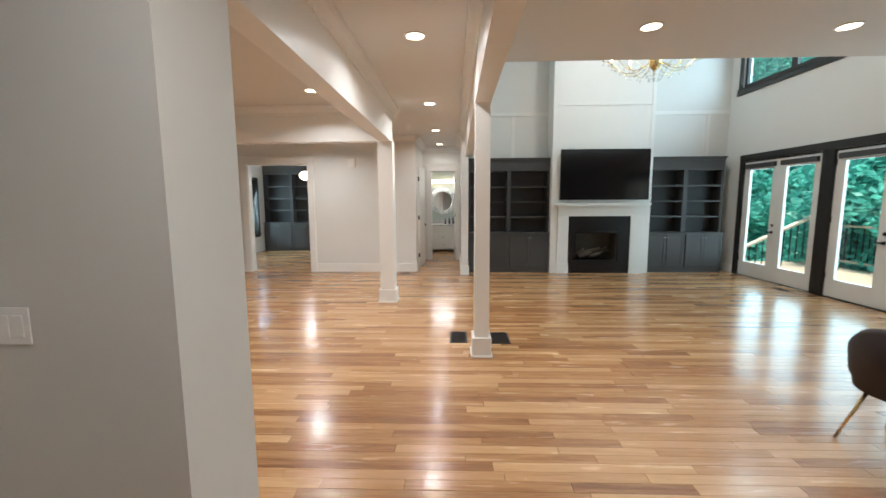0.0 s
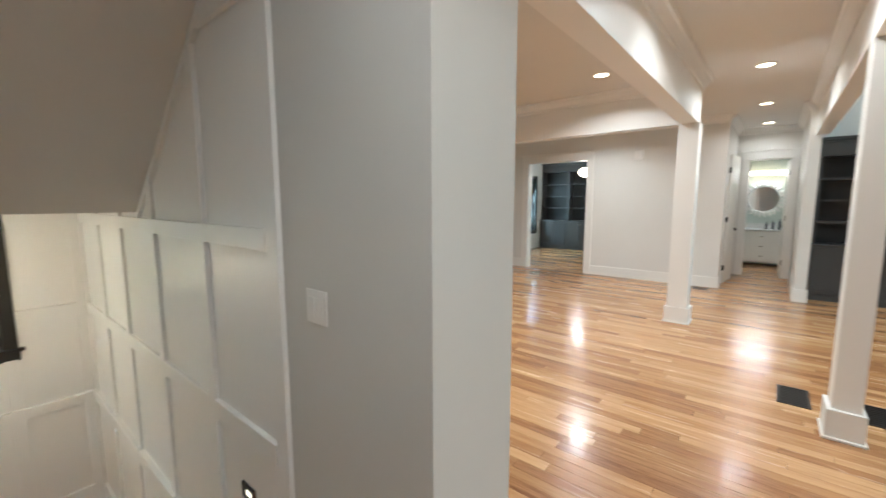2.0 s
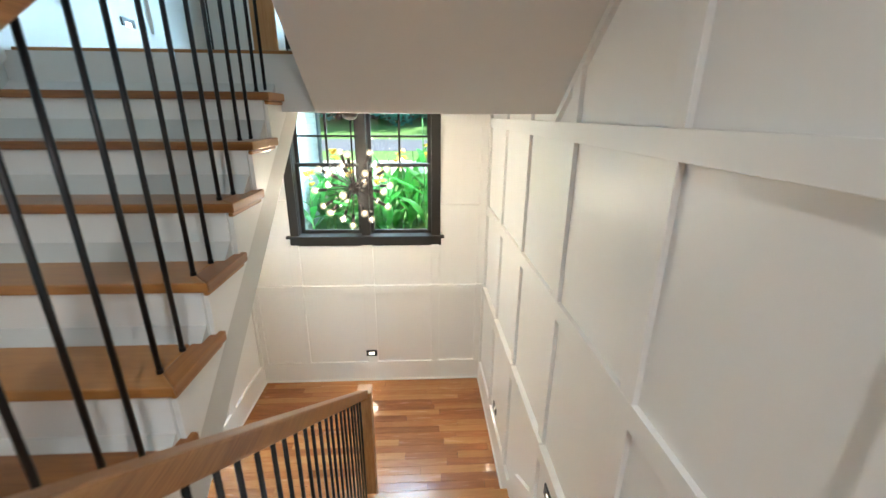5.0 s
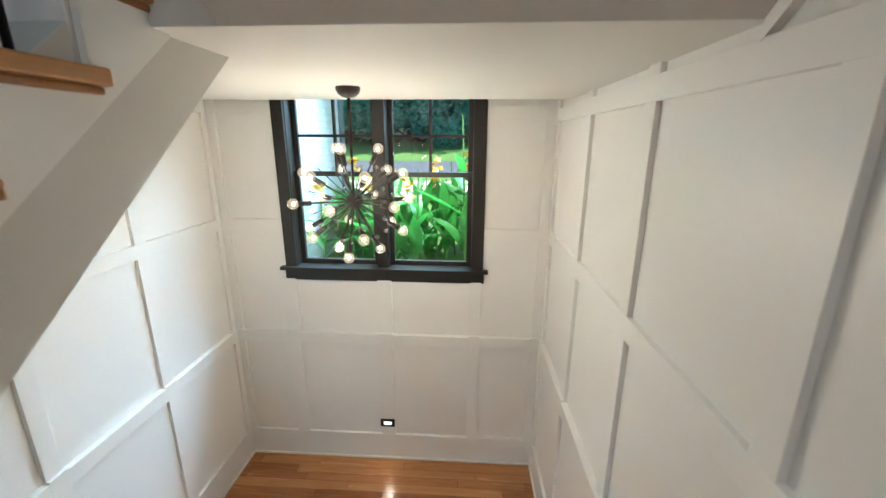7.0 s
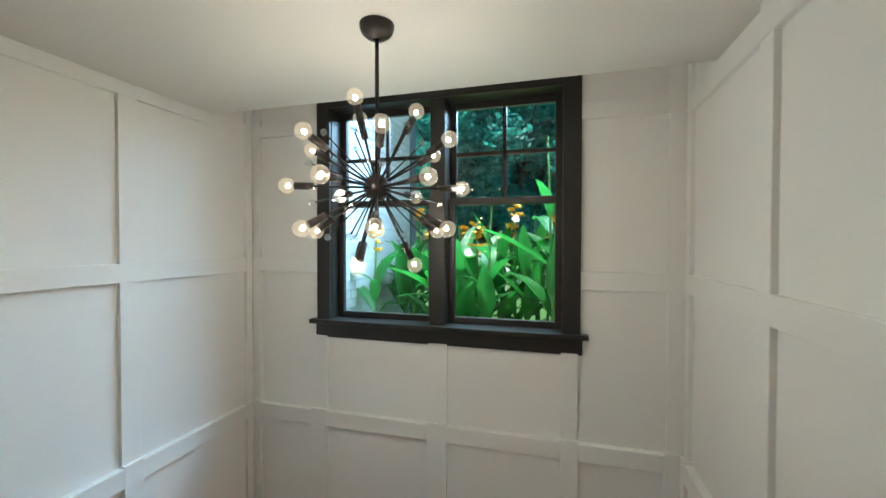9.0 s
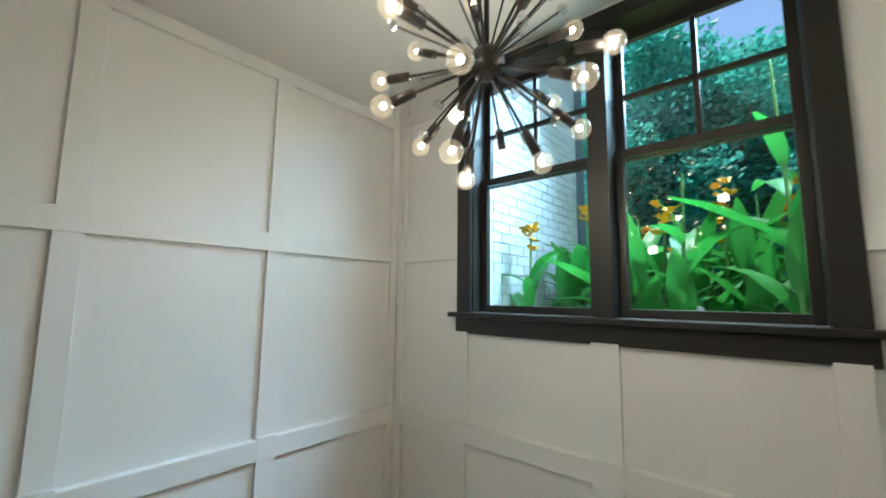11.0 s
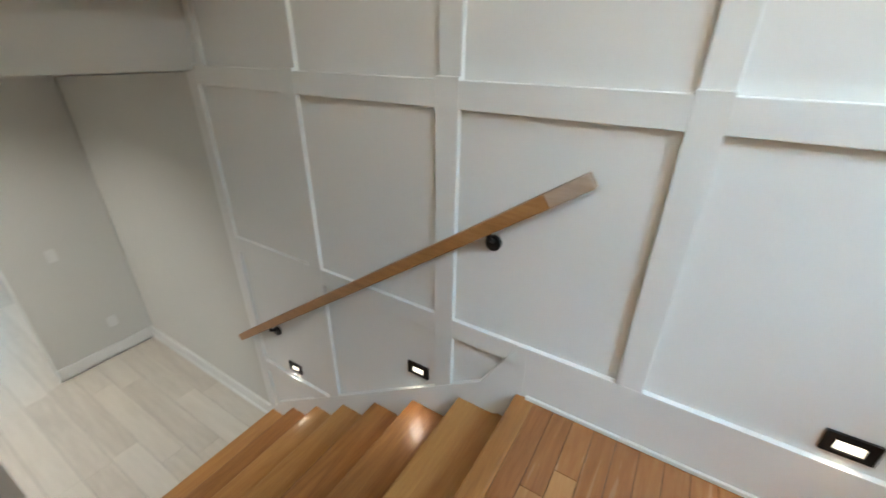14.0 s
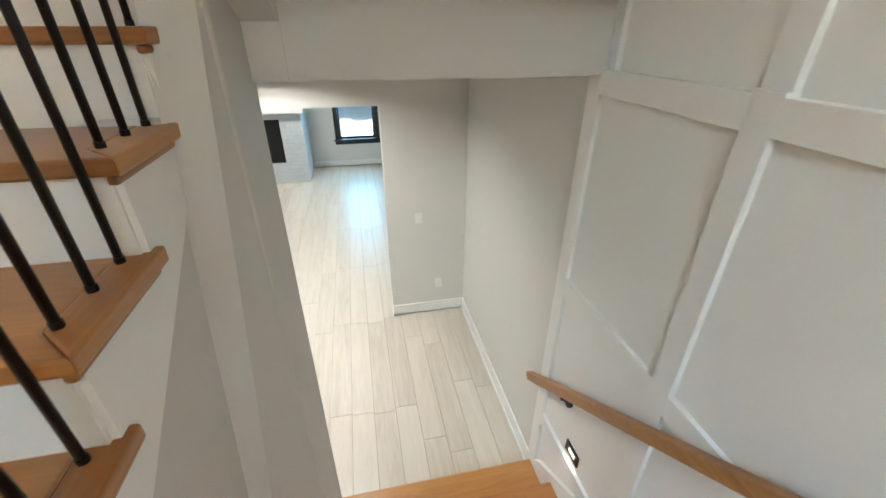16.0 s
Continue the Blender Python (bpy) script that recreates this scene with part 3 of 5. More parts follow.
part("baseboard", boxes((WX - 0.002, WX + PROUD + 0.001, SY + PROUD, NY - PROUD, LAND, LAND + 0.253), bevel=0.002), M_WHITE, wall_west)
part("shoe_moulding", boxes((WX + PROUD + 0.002, WX + PROUD + 0.015, SY + 0.05, NY - 0.05, LAND, LAND + 0.018), bevel=0.004), M_WHITE, wall_west)

# pier skirting towards the stair
part("skirt_board", prism([(-1.03, 0.0), (-1.757, 0.0), (-1.757, 0.225), (-1.55, 0.20), (-1.03, 0.20)], "y", NY - 0.020, NY, 0.002), M_WHITE, wall_pier)

# ---- windows ----


def sash_window(name, x, y0, y1, z0, z1, meet, label, mirrored=False, mull=True, casing=0.09, top_trim=True):
    """A double-hung pair in dark frames in a wall whose inner face is at x, looking along -x (or +x when mirrored)."""
    s = 1 if not mirrored else -1
    w = empty(name, (x, (y0 + y1) / 2, z0), label, "window", kind="structure")

    def b(n, xa, xb, ya, yb, za, zb, m=M_DARK, bv=0.003, lab=""):
        xs = sorted((x + s * xa, x + s * xb))
        return part(n, boxes((xs[0], xs[1], ya, yb, za, zb), bevel=bv), m, w, lab)

    b("casing", 0, 0.024, y0 - casing + 0.02, y0 + 0.02, z0 - 0.02, z1 + 0.04)
    b("casing", 0, 0.024, y1 - 0.02, y1 + casing - 0.02, z0 - 0.02, z1 + 0.04)
    if top_trim:
        b("casing", 0, 0.022, y0 + 0.02, y1 - 0.02, z1 - 0.03, z1 + 0.04)
    b("sill", -0.10, 0.055, y0 - casing - 0.02, y1 + casing + 0.02, z0 - 0.022, z0 + 0.004)
    b("apron", 0, 0.020, y0 - casing + 0.01, y1 + casing - 0.01, z0 - 0.11, z0 - 0.024)
    b("jamb", -0.17, -0.001, y0, y0 + 0.025, z0 + 0.005, z1)
    b("jamb", -0.17, -0.001, y1 - 0.025, y1, z0 + 0.005, z1)
    b("head", -0.17, -0.001, y0 + 0.025, y1 - 0.025, z1 - 0.03, z1)
    ym = (y0 + y1) / 2
    spans = [(y0 + 0.025, ym - 0.045), (ym + 0.045, y1 - 0.025)] if mull else [(y0 + 0.025, y1 - 0.025)]
    if mull:
        b("mullion", -0.17, 0.010, ym - 0.045, ym + 0.045, z0 + 0.005, z1 - 0.03)
    f = 0.038
    for a, c in spans:
        for lo, hi, xo, munt in ((z0 + 0.005, meet + 0.02, -0.075, False), (meet - 0.02, z1 - 0.03, -0.115, True)):
            sash = b("sash_frame", xo - 0.034, xo, a, a + f, lo, hi)
            for d in ((c - f, c, lo, hi), (a + f, c - f, lo, lo + f), (a + f, c - f, hi - f, hi)):
                q = boxes((*sorted((x + s * (xo - 0.034), x + s * xo)), d[0], d[1], d[2], d[3]), bevel=0.003)
                part("sash_bar", q, M_DARK, sash)
            if munt:
                for d in (((a + c) / 2 - 0.011, (a + c) / 2 + 0.011, lo + f, hi - f), (a + f, c - f, (lo + hi) / 2 - 0.011, (lo + hi) / 2 + 0.011)):
                    part("muntin", boxes((*sorted((x + s * (xo - 0.030), x + s * (xo - 0.006))), *d)), M_DARK, sash)
            g = part("pane", boxes((*sorted((x + s * (xo - 0.019), x + s * (xo - 0.015))), a + f - 0.004, c - f + 0.004, lo + f - 0.004, hi - f + 0.004)), M_GLASS, sash, "clear glass pane")
            g.visible_shadow = False
    return w


sash_window("window_1", WX, *WIN, 0.975, "dark bronze double-hung window pair above the stair landing")
sash_window("window_2", WX, *WINU, 3.05, "dark bronze window pair on the upper landing")
sash_window("window_3", 6.30, -0.80, 0.05, -2.42, -0.9, -1.66, "dark framed window in the pale basement wall", True, False)
sash_window("window_4", -6.45, 11.4, 12.6, 0.6, 2.3, 1.45, "dark framed window in the study")


def high_windows():
    w = empty("window_5", (5.8, 7.1, 3.85), "dark framed high windows of the great room", "window", kind="structure")
    for d in ((5.772, 5.80, 5.18, 9.12, 3.74, 3.84), (5.76, 5.84, 5.2, 9.1, 3.84, 3.875), (5.775, 5.8, 8.98, 9.08, 3.875, 5.3), (5.775, 5.8, 5.2, 5.32, 3.875, 5.3)):
        part("casing", boxes(d, bevel=0.003), M_DARK, w)
    ys = [5.3, 6.53, 7.77, 9.0]
    for y0, y1 in zip(ys, ys[1:]):
        fr = part("frame", boxes((5.84, 5.90, y0, y0 + 0.07, 3.876, 5.2), (5.84, 5.90, y1 - 0.07, y1, 3.876, 5.2), (5.84, 5.90, y0 + 0.07, y1 - 0.07, 3.876, 3.94), (5.84, 5.90, y0 + 0.07, y1 - 0.07, 5.13, 5.2)), M_DARK, w)
        g = part("pane", boxes((5.868, 5.872, y0 + 0.065, y1 - 0.065, 3.935, 5.135)), M_GLASS, fr)
        g.visible_shadow = False


high_windows()


def french_doors(i, y0, y1):
    w = empty("door_%d" % i, (5.8, (y0 + y1) / 2, 0), "pair of white glazed doors in a dark frame", "door", kind="structure")
    for d in ((5.774, 5.80, y0 - 0.085, y0 + 0.03, 0, 2.36), (5.774, 5.80, y1 - 0.03, y1 + 0.075, 0, 2.36), (5.770, 5.80, y0 - 0.09, y1 + 0.08, 2.36, 2.49), (5.81, 5.97, y0, y0 + 0.03, 0, 2.36), (5.81, 5.97, y1 - 0.03, y1, 0, 2.36)):
        part("casing", boxes(d, bevel=0.003), M_DARK, w)
    part("head_jamb", boxes((5.812, 5.97, y0 + 0.031, y1 - 0.031, 2.334, 2.359)), M_DARK, w)
    part("threshold", boxes((5.802, 5.97, y0 + 0.031, y1 - 0.031, 0.0, 0.019)), M_DARK, w)
    ym = (y0 + y1) / 2
    for a, c, side in ((y0 + 0.035, ym - 0.002, 1), (ym + 0.002, y1 - 0.035, -1)):
        f = 0.15
        dr = part("leaf", boxes((5.815, 5.86, a, a + f, 0.02, 2.33), (5.815, 5.86, c - f, c, 0.02, 2.33), (5.815, 5.86, a + f, c - f, 0.02, 0.30), (5.815, 5.86, a + f, c - f, 2.17, 2.33)), M_WHITE, w, "white door leaf")
        g = part("pane", boxes((5.836, 5.84, a + f - 0.004, c - f + 0.004, 0.296, 2.174)), M_GLASS, dr)
        g.visible_shadow = False
        part("blind_cassette", boxes((5.765, 5.812, a + 0.06, c - 0.06, 2.20, 2.29), bevel=0.015), M_CHAR, dr, "grey roller blind cassette")
        if side < 0:
            k = boxes((5.80, 5.814, a + 0.03, a + 0.075, 0.93, 0.98), (5.80, 5.814, a + 0.03, a + 0.075, 1.06, 1.11), (5.775, 5.79, a + 0.03, a + 0.16, 0.945, 0.965), (5.785, 5.812, a + 0.045, a + 0.06, 0.945, 0.965), bevel=0.002)
            part("handle", k, M_BLACK, dr, "black lever handle and deadbolt")
        for hz in (0.3, 1.2, 2.1):
            hy = a if side > 0 else c
            part("hinge", boxes((5.80, 5.816, hy - 0.012, hy + 0.012, hz, hz + 0.1)), M_BLACK, dr)


for i, (a, b) in enumerate(DOORS):
    french_doors(i + 1, a, b)


def cased_opening(name, axis, at, lo, hi, top, side, w=0.13, label="white cased opening"):
    t = empty(name, (0, 0, 0), label, "", kind="structure")

    def b(n, l0, l1, d0, d1, z0, z1):
        ds = sorted((at + side * d0, at + side * d1))
        part(n, boxes((l0, l1, *ds, z0, z1) if axis == "y" else (*ds, l0, l1, z0, z1), bevel=0.003), M_WHITE, t)

    b("casing", lo - w, lo, 0.0, 0.022, 0, top)
    b("casing", hi, hi + w, 0.0, 0.022, 0, top)
    b("head_casing", lo - w - 0.01, hi + w + 0.01, 0.0, 0.026, top, top + 0.15)
    b("cap", lo - w - 0.035, hi + w + 0.035, 0.0, 0.045, top + 0.15, top + 0.175)
    b("jamb", lo, lo + 0.02, -0.152, 0.0, 0, top)
    b("jamb", hi - 0.02, hi, -0.152, 0.0, 0, top)
    b("jamb", lo + 0.02, hi - 0.02, -0.152, 0.0, top - 0.02, top)
    return t


cased_opening("door_4", "y", 9.0, -4.84, -3.47, 2.41, -1)
cased_opening("door_5", "y", 10.9, -0.86, -0.19, 2.38, -1, 0.10)


def panel_door(name, m, w, h, label):
    d = tagged(new(name, mesh_of(name, boxes((0, w, -0.02, 0.02, 0.01, h), bevel=0.002), M_WHITE)), label, "door", kind="structure")
    d.matrix_world = m
    for z0, z1 in ((0.18, 0.50), (0.60, 0.92), (1.02, 1.34), (1.44, 1.76), (1.86, h - 0.14)):
        q = new("panel", mesh_of("panel", boxes((0.11, w - 0.11, -0.026, 0.026, z0, z1), bevel=0.006), M_WHITE))
        q.parent = d
    q = new("handle", mesh_of("handle", boxes((w - 0.08, w - 0.04, -0.05, 0.05, 0.97, 1.02), (w - 0.16, w - 0.04, -0.062, -0.045, 0.985, 1.005), (w - 0.16, w - 0.04, 0.045, 0.062, 0.985, 1.005), bevel=0.003), M_BLACK))
    q.parent = d
    for z in (0.25, 1.15, 2.05):
        q = new("hinge", mesh_of("hinge", boxes((-0.014, 0.012, -0.024, 0.024, z, z + 0.1)), M_BLACK))
        q.parent = d
    return d


panel_door("door_6", pose(-1.07, 9.55, 0, 0, 0, 84), 0.72, 2.38, "white panelled door standing in the hall")
panel_door("door_7", pose(-0.20, 11.05, 0, 0, 0, 93), 0.66, 2.36, "white panelled bathroom door standing open")
panel_door("door_8", pose(-4.90, 9.20, 0, 0, 0, 178), 0.68, 2.38, "white study door folded back on the wall")

# ---- stairs ----
TR = 0.034


def flight(name, label, n, x_first, run, rise, z_first, way, y0, y1, ret, face, mid=M_WHITE):
    """Treads and risers going along way (-1 or +1 in x) up (rise > 0) or down; ret: the y of the open end with a return nosing, or None."""
    st = empty(name, (x_first, (y0 + y1) / 2, z_first), label, "staircase")
    up = rise > 0
    for k in range(n):
        xr = x_first + way * run * k
        za = z_first + rise * k
        zlo, zhi = min(za, za + rise), max(za, za + rise)
        part("riser", boxes((xr - 0.009, xr + 0.009, face[0], face[1], zlo + (0.0 if up else -0.002), zhi - TR)), M_WHITE, st, "white riser")
        if k == n - 1:
            break
        z = za + rise
        xa, xb = xr, xr + way * run
        # the nosing faces downhill
        nose = -way if up else way
        if up:
            lo, hi = sorted((xa + nose * 0.028, xb))
        else:
            lo, hi = sorted((xa, xb + nose * 0.028))
        bm = boxes((lo, hi, y0, y1, z - TR, z), bevel=0.011)
        if ret:
            front, rear = (lo, hi) if nose < 0 else (hi, lo)
            inner, outer = (y0, y1) if ret < y0 else (y1, y0)
            fin = front - nose * abs(inner - ret)
            bm = prism([(front, ret), (front, outer), (rear, outer), (rear, inner), (fin, inner)], "z", z - TR, z, 0.007)
        tr = part("tread", bm, M_TREAD, st, "oak tread with rounded nosing")
        if ret:
            back = (xb if up else xa) - nose * 0.028
            l2, h2 = sorted((back, (xa if up else xb) + nose * 0.030))
            part("return_nosing", prism([(front, ret), (fin, inner), (back, inner), (back, ret)], "z", z - TR - 0.0005, z + 0.0005, 0.006), M_RETURN, tr)
            d0, d1 = (0.012, 0.03) if ret < (y0 + y1) / 2 else (-0.03, -0.012)
            part("cove", boxes((l2 + 0.01, h2 - 0.02, ret + d0, ret + d1, z - TR - 0.018, z - TR - 0.001), bevel=0.006), M_RETURN, tr)
    return st


down1 = flight("staircase", "oak flight down to the landing with white risers", 8, R1N, R2N, -HN, 0.0, -1, 0.118, NY - 0.025, 0.046, (0.075, NY - 0.024))
down2 = flight("staircase", "oak flight down to the basement between walls", 8, R1S, R2S, -HS, LAND, 1, SY + 0.025, 0.068, None, (SY + 0.024, 0.069))
up1 = flight("staircase", "oak flight up to the upper landing, white risers", 9, R1U, R2U, HU, 0.0, -1, SY + 0.024, -0.187, -0.115, (SY + 0.023, -0.152))


def saw(x_first, way, run, rise, z_first, n, drop0, drop1, up):
    pts = []
    for k in range(n):
        xr = x_first + way * run * k
        za, zb = z_first + rise * k, z_first + rise * (k + 1)
        pts += [(xr, za - TR - 0.002), (xr, zb - TR - 0.002)]
    a, b = pts[0], pts[-1]
    return pts + [(b[0], b[1] - drop1), (a[0], a[1] - drop0)]


# white cut stringers and the plaster below them
part("stringer", prism(saw(R1N, -1, R2N, -HN, 0.0, 8, 0.32, 0.10, False), "y", 0.062, 0.078), M_WHITE, down1, "white cut stringer")
part("stringer", prism(saw(R1U, -1, R2U, HU, 0.0, 9, 0.06, 0.25, True), "y", -0.150, -0.134), M_WHITE, up1, "white cut stringer")
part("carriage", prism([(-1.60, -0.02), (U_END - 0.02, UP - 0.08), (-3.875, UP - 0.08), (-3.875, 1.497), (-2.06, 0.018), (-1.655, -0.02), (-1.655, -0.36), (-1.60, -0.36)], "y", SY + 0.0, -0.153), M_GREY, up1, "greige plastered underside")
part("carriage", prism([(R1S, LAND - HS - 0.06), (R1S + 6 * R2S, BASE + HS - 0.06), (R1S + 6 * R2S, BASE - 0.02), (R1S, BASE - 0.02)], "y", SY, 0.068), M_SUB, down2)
part("nosing", boxes((R1S - 0.06, R1S + 0.028, SY + 0.04, 0.06, LAND - TR, LAND + 0.001), bevel=0.011), M_TREAD, down2)
part("nosing", boxes((R1N - 0.028, R1N + 0.07, 0.035, NY - 0.02, -TR, 0.001), bevel=0.011), M_TREAD, down1)
struct("landing_slab", boxes((WX, R1S + 0.0, SY, 0.068, LAND - 0.15, LAND - 0.02), (WX, D1_END - 0.005, 0.068, NY, LAND - 0.15, LAND - 0.02)), M_SUB)
struct("landing_wall", boxes((R1S - 0.1, R1S - 0.002, SY, 0.068, BASE, LAND - 0.15)), M_GREY)
struct("ceiling_landing", prism([(-3.51, 1.484), (-3.51, UP - 0.02), (WX, UP - 0.02), (WX, 1.665), (-5.22, 1.484)], "y", SY + 0.0, NY - 0.0), M_CEIL, "plain ceiling under the upper landing")
struct("upper_landing", boxes((WX, U_END + 0.03, SY + 0.023, NY, UP - 0.019, UP), bevel=0.006), M_TREAD)
struct("flight_upper", prism([(-3.509, 1.484), (-0.95, 3.44), (-0.95, 3.85), (-3.509, UP - 0.02)], "y", 0.03, NY - 0.022), M_CEIL, "plastered underside of the next flight up")
part("skirt_moulding", prism([(-3.509, 1.439), (-0.95, 3.395), (-0.95, 3.44), (-3.509, 1.484)], "y", NY - 0.0235, NY, 0.0), M_WHITE, wall_north)

# ---- railings ----


def newel(parent, x, y, z0, z1, w=0.115):
    p = part("newel_post", boxes((x - w / 2, x + w / 2, y - w / 2, y + w / 2, z0, z1 - 0.035), bevel=0.004), M_POST, parent, "square oak newel post")
    part("cap", boxes((x - w / 2 - 0.006, x + w / 2 + 0.006, y - w / 2 - 0.006, y + w / 2 + 0.006, z1 - 0.032, z1), bevel=0.006), M_RAIL, p)


def baluster(parent, x, y, z0, z1, w=0.0152):
    b = part("baluster", rod((x, y, z0), (x, y, z1), w / 2, 10), M_BLACK, parent, smooth=True)
    part("shoe", rod((x, y, z0), (x, y, z0 + 0.012), w * 0.62, 10), M_BLACK, b)
    return b


rail_up = empty("stair_railing", (-2.6, -0.17, 0.0), "oak handrail with square newels and black metal balusters up the flight", "railing")
newel(rail_up, -1.515, -0.185, 0.0, 1.275, 0.108)


def zu(x):
    return 1.185 + 0.745 * (-1.57 - x)


part("handrail", beam((-1.56, -0.19, zu(-1.56)), (-3.56, -0.19, zu(-3.56)), 0.062, 0.075, bevel=0.008), M_RAIL, rail_up, "oak handrail")
newel(rail_up, -3.62, -0.19, UP, UP + 1.25, 0.115)
for k in range(8):
    for f in (0.16, 0.62):
        x = R1U - R2U * (k + f)
        if x < -1.60:
            baluster(rail_up, x, -0.19, HU * (k + 1), zu(x) - 0.03)
rail_dn = empty("stair_railing", (-2.8, 0.1, 0.0), "oak handrail and black balusters beside the flight down", "railing")
newel(rail_dn, -1.67, 0.10, 0.0, 1.105, 0.092)
newel(rail_dn, -3.955, 0.10, LAND, -0.49, 0.10)


def zd(x):
    return 0.955 + 0.712 * (x + 1.86)


part("handrail", beam((-1.72, 0.10, zd(-1.72)), (-3.91, 0.10, zd(-3.91)), 0.06, 0.062, bevel=0.008), M_RAIL, rail_dn, "oak handrail")
for k in range(7):
    for f in (0.12, 0.47, 0.82):
        x = R1N - R2N * (k + f)
        baluster(rail_dn, x, 0.10, -HN * (k + 1), zd(x) - 0.025)
# short level guard between the two newels
part("handrail", prism([(-1.575, -0.130), (-1.505, -0.130), (-1.505, 0.135), (-1.622, 0.135), (-1.622, 0.07), (-1.575, 0.07)], "z", 0.905, 0.965, 0.006), M_RAIL, rail_dn, "level oak guard rail")
for x, y in ((-1.54, -0.095), (-1.54, -0.04), (-1.54, 0.015), (-1.54, 0.07), (-1.60, 0.105)):
    baluster(rail_dn, x, y, 0.0, 0.91)
guard = empty("guard_rail", (-5.33, 0, UP), "oak rail on black balusters before the upper window", "railing")
part("handrail", boxes((-5.36, -5.30, SY + 0.02, NY - 0.02, UP + 0.96, UP + 1.02), bevel=0.01), M_RAIL, guard)
part("rosette", boxes((-5.40, -5.26, SY + 0.0, SY + 0.028, UP + 0.90, UP + 1.08), bevel=0.006), M_RAIL, guard)
for i in range(24):
    baluster(guard, -5.33, SY + 0.12 + i * 0.105, UP, UP + 0.965)
rail_u2 = empty("stair_railing", (-2.6, 0.07, UP), "black balusters and oak rail of the next flight up", "railing")
part("handrail", beam((-3.62, 0.07, UP + 0.98), (-1.1, 0.07, UP + 2.90), 0.06, 0.062, bevel=0.008), M_RAIL, rail_u2)
for i in range(20):
    x = -3.42 + i * 0.12
    baluster(rail_u2, x, 0.07, UP - 0.02 + 0.765 * (x + 3.47), UP + 0.97 + 0.765 * (x + 3.62))
newel(rail_u2, -3.62, 0.07, UP, UP + 1.15, 0.10)

# wall handrail of the lower flight
hand = empty("wall_handrail", (-2.6, SY + 0.07, -1.4), "oak handrail on black brackets along the panelled wall", "handrail")
HA, HB = Vector((-3.735, SY + 0.07, -0.585)), Vector((-1.42, SY + 0.07, -2.205))
part("handrail", beam(HA + (HB - HA) * 0.055, HA + (HB - HA) * 0.967, 0.045, 0.052, bevel=0.007), M_RAIL, hand, "oak handrail")
part("rail_end", beam(HA, HA + (HB - HA) * 0.055, 0.045, 0.052, bevel=0.007), wood("raw_oak_end", (0.36, 0.25, 0.18), (0.50, 0.39, 0.30), (0.60, 0.50, 0.40), "X", 0.55), hand, "paler raw oak end")
for f in (0.14, 0.80):
    p = HA + (HB - HA) * f
    br = part("bracket", rod((p.x, SY + BACK, p.z - 0.085), (p.x, SY + 0.036, p.z - 0.085), 0.031, 16), M_BLACK, hand, "black metal bracket")
    part("arm", rod((p.x, SY + 0.02, p.z - 0.085), (p.x, SY + 0.072, p.z - 0.05), 0.009, 8, rod((p.x, SY + 0.072, p.z - 0.055), (p.x, SY + 0.075, p.z - 0.030), 0.010, 8)), M_BLACK, br)

# ---- columns ----


def column(x, y, wx, wy, top):
    c = empty("column", (x, y, 0), "white square column on a plinth", "column", "columns of the great room")
    part("shaft", boxes((x - wx / 2, x + wx / 2, y - wy / 2, y + wy / 2, 0.2, top), bevel=0.003), M_WHITE, c)
    part("plinth", boxes((x - wx / 2 - 0.024, x + wx / 2 + 0.024, y - wy / 2 - 0.024, y + wy / 2 + 0.024, 0, 0.2), bevel=0.004), M_WHITE, c)
    part("shoe", boxes((x - wx / 2 - 0.036, x + wx / 2 + 0.036, y - wy / 2 - 0.036, y + wy / 2 + 0.036, 0, 0.018), bevel=0.004), M_WHITE, c)


column(0.07, 4.13, 0.145, 0.21, 2.50)
column(-1.262, 6.352, 0.225, 0.225, 2.48)

# ---- lamps ----


def downlight(x, y, z=3.0, power=9.5):
    d = empty("ceiling_light", (x, y, z), "round recessed downlight with a white rim, lit", "ceiling light", "recessed ceiling lights")
    bm = bmesh.new()
    n = 24
    rings = [(0.095, 0.0), (0.093, -0.006), (0.078, -0.008), (0.072, 0.02)]
    vs = [[bm.verts.new((x + r * math.cos(i * math.tau / n), y + r * math.sin(i * math.tau / n), z + h)) for i in range(n)] for r, h in rings]
    for a, b in zip(vs, vs[1:]):
        for i in range(n):
            bm.faces.new((a[i], a[(i + 1) % n], b[(i + 1) % n], b[i]))
    part("rim", bm, M_PLASTIC, d)
    bm = bmesh.new()
    bmesh.ops.create_circle(bm, cap_ends=True, segments=24, radius=0.076, matrix=Matrix.Translation((x, y, z - 0.0045)))
    part("lens", bm, M_LED, d, "glowing warm lens")
    lamp("downlight", "AREA", power, look((x, y, z - 0.02), (x, y + 0.001, z - 3)), WARM if z > 0 else (1.0, 0.96, 0.90), 0.13, spread=150)


for p in ((-0.54, 3.76), (-0.575, 6.18), (-0.60, 8.40, 3.0, 6), (-0.60, 10.35, 3.0, 2.5), (-2.05, 5.41, 3.0, 12), (-3.0, 7.75, 3.0, 16), (1.43, 3.66), (3.08, 3.73), (-3.6, 3.4, 3.0, 24)):
    downlight(*p)
# two unseen downlights, added to brighten the wall end and the stair top
downlight(-0.38, 0.58, 3.0, 9)
downlight(1.43, 0.58, 3.0, 11)
# basement fittings out of sight, added to light its walls and floor
downlight(-0.30, 0.35, -0.376, 12)
downlight(1.9, 0.3, -0.376, 9)
downlight(4.3, 0.9, -0.376, 9)
# added fill under the tall ceiling, with no fitting of its own
lamp("great_room_fill", "AREA", 28, look((2.9, 6.9, 5.46), (2.9, 6.901, 0)), WARM, 0.5)


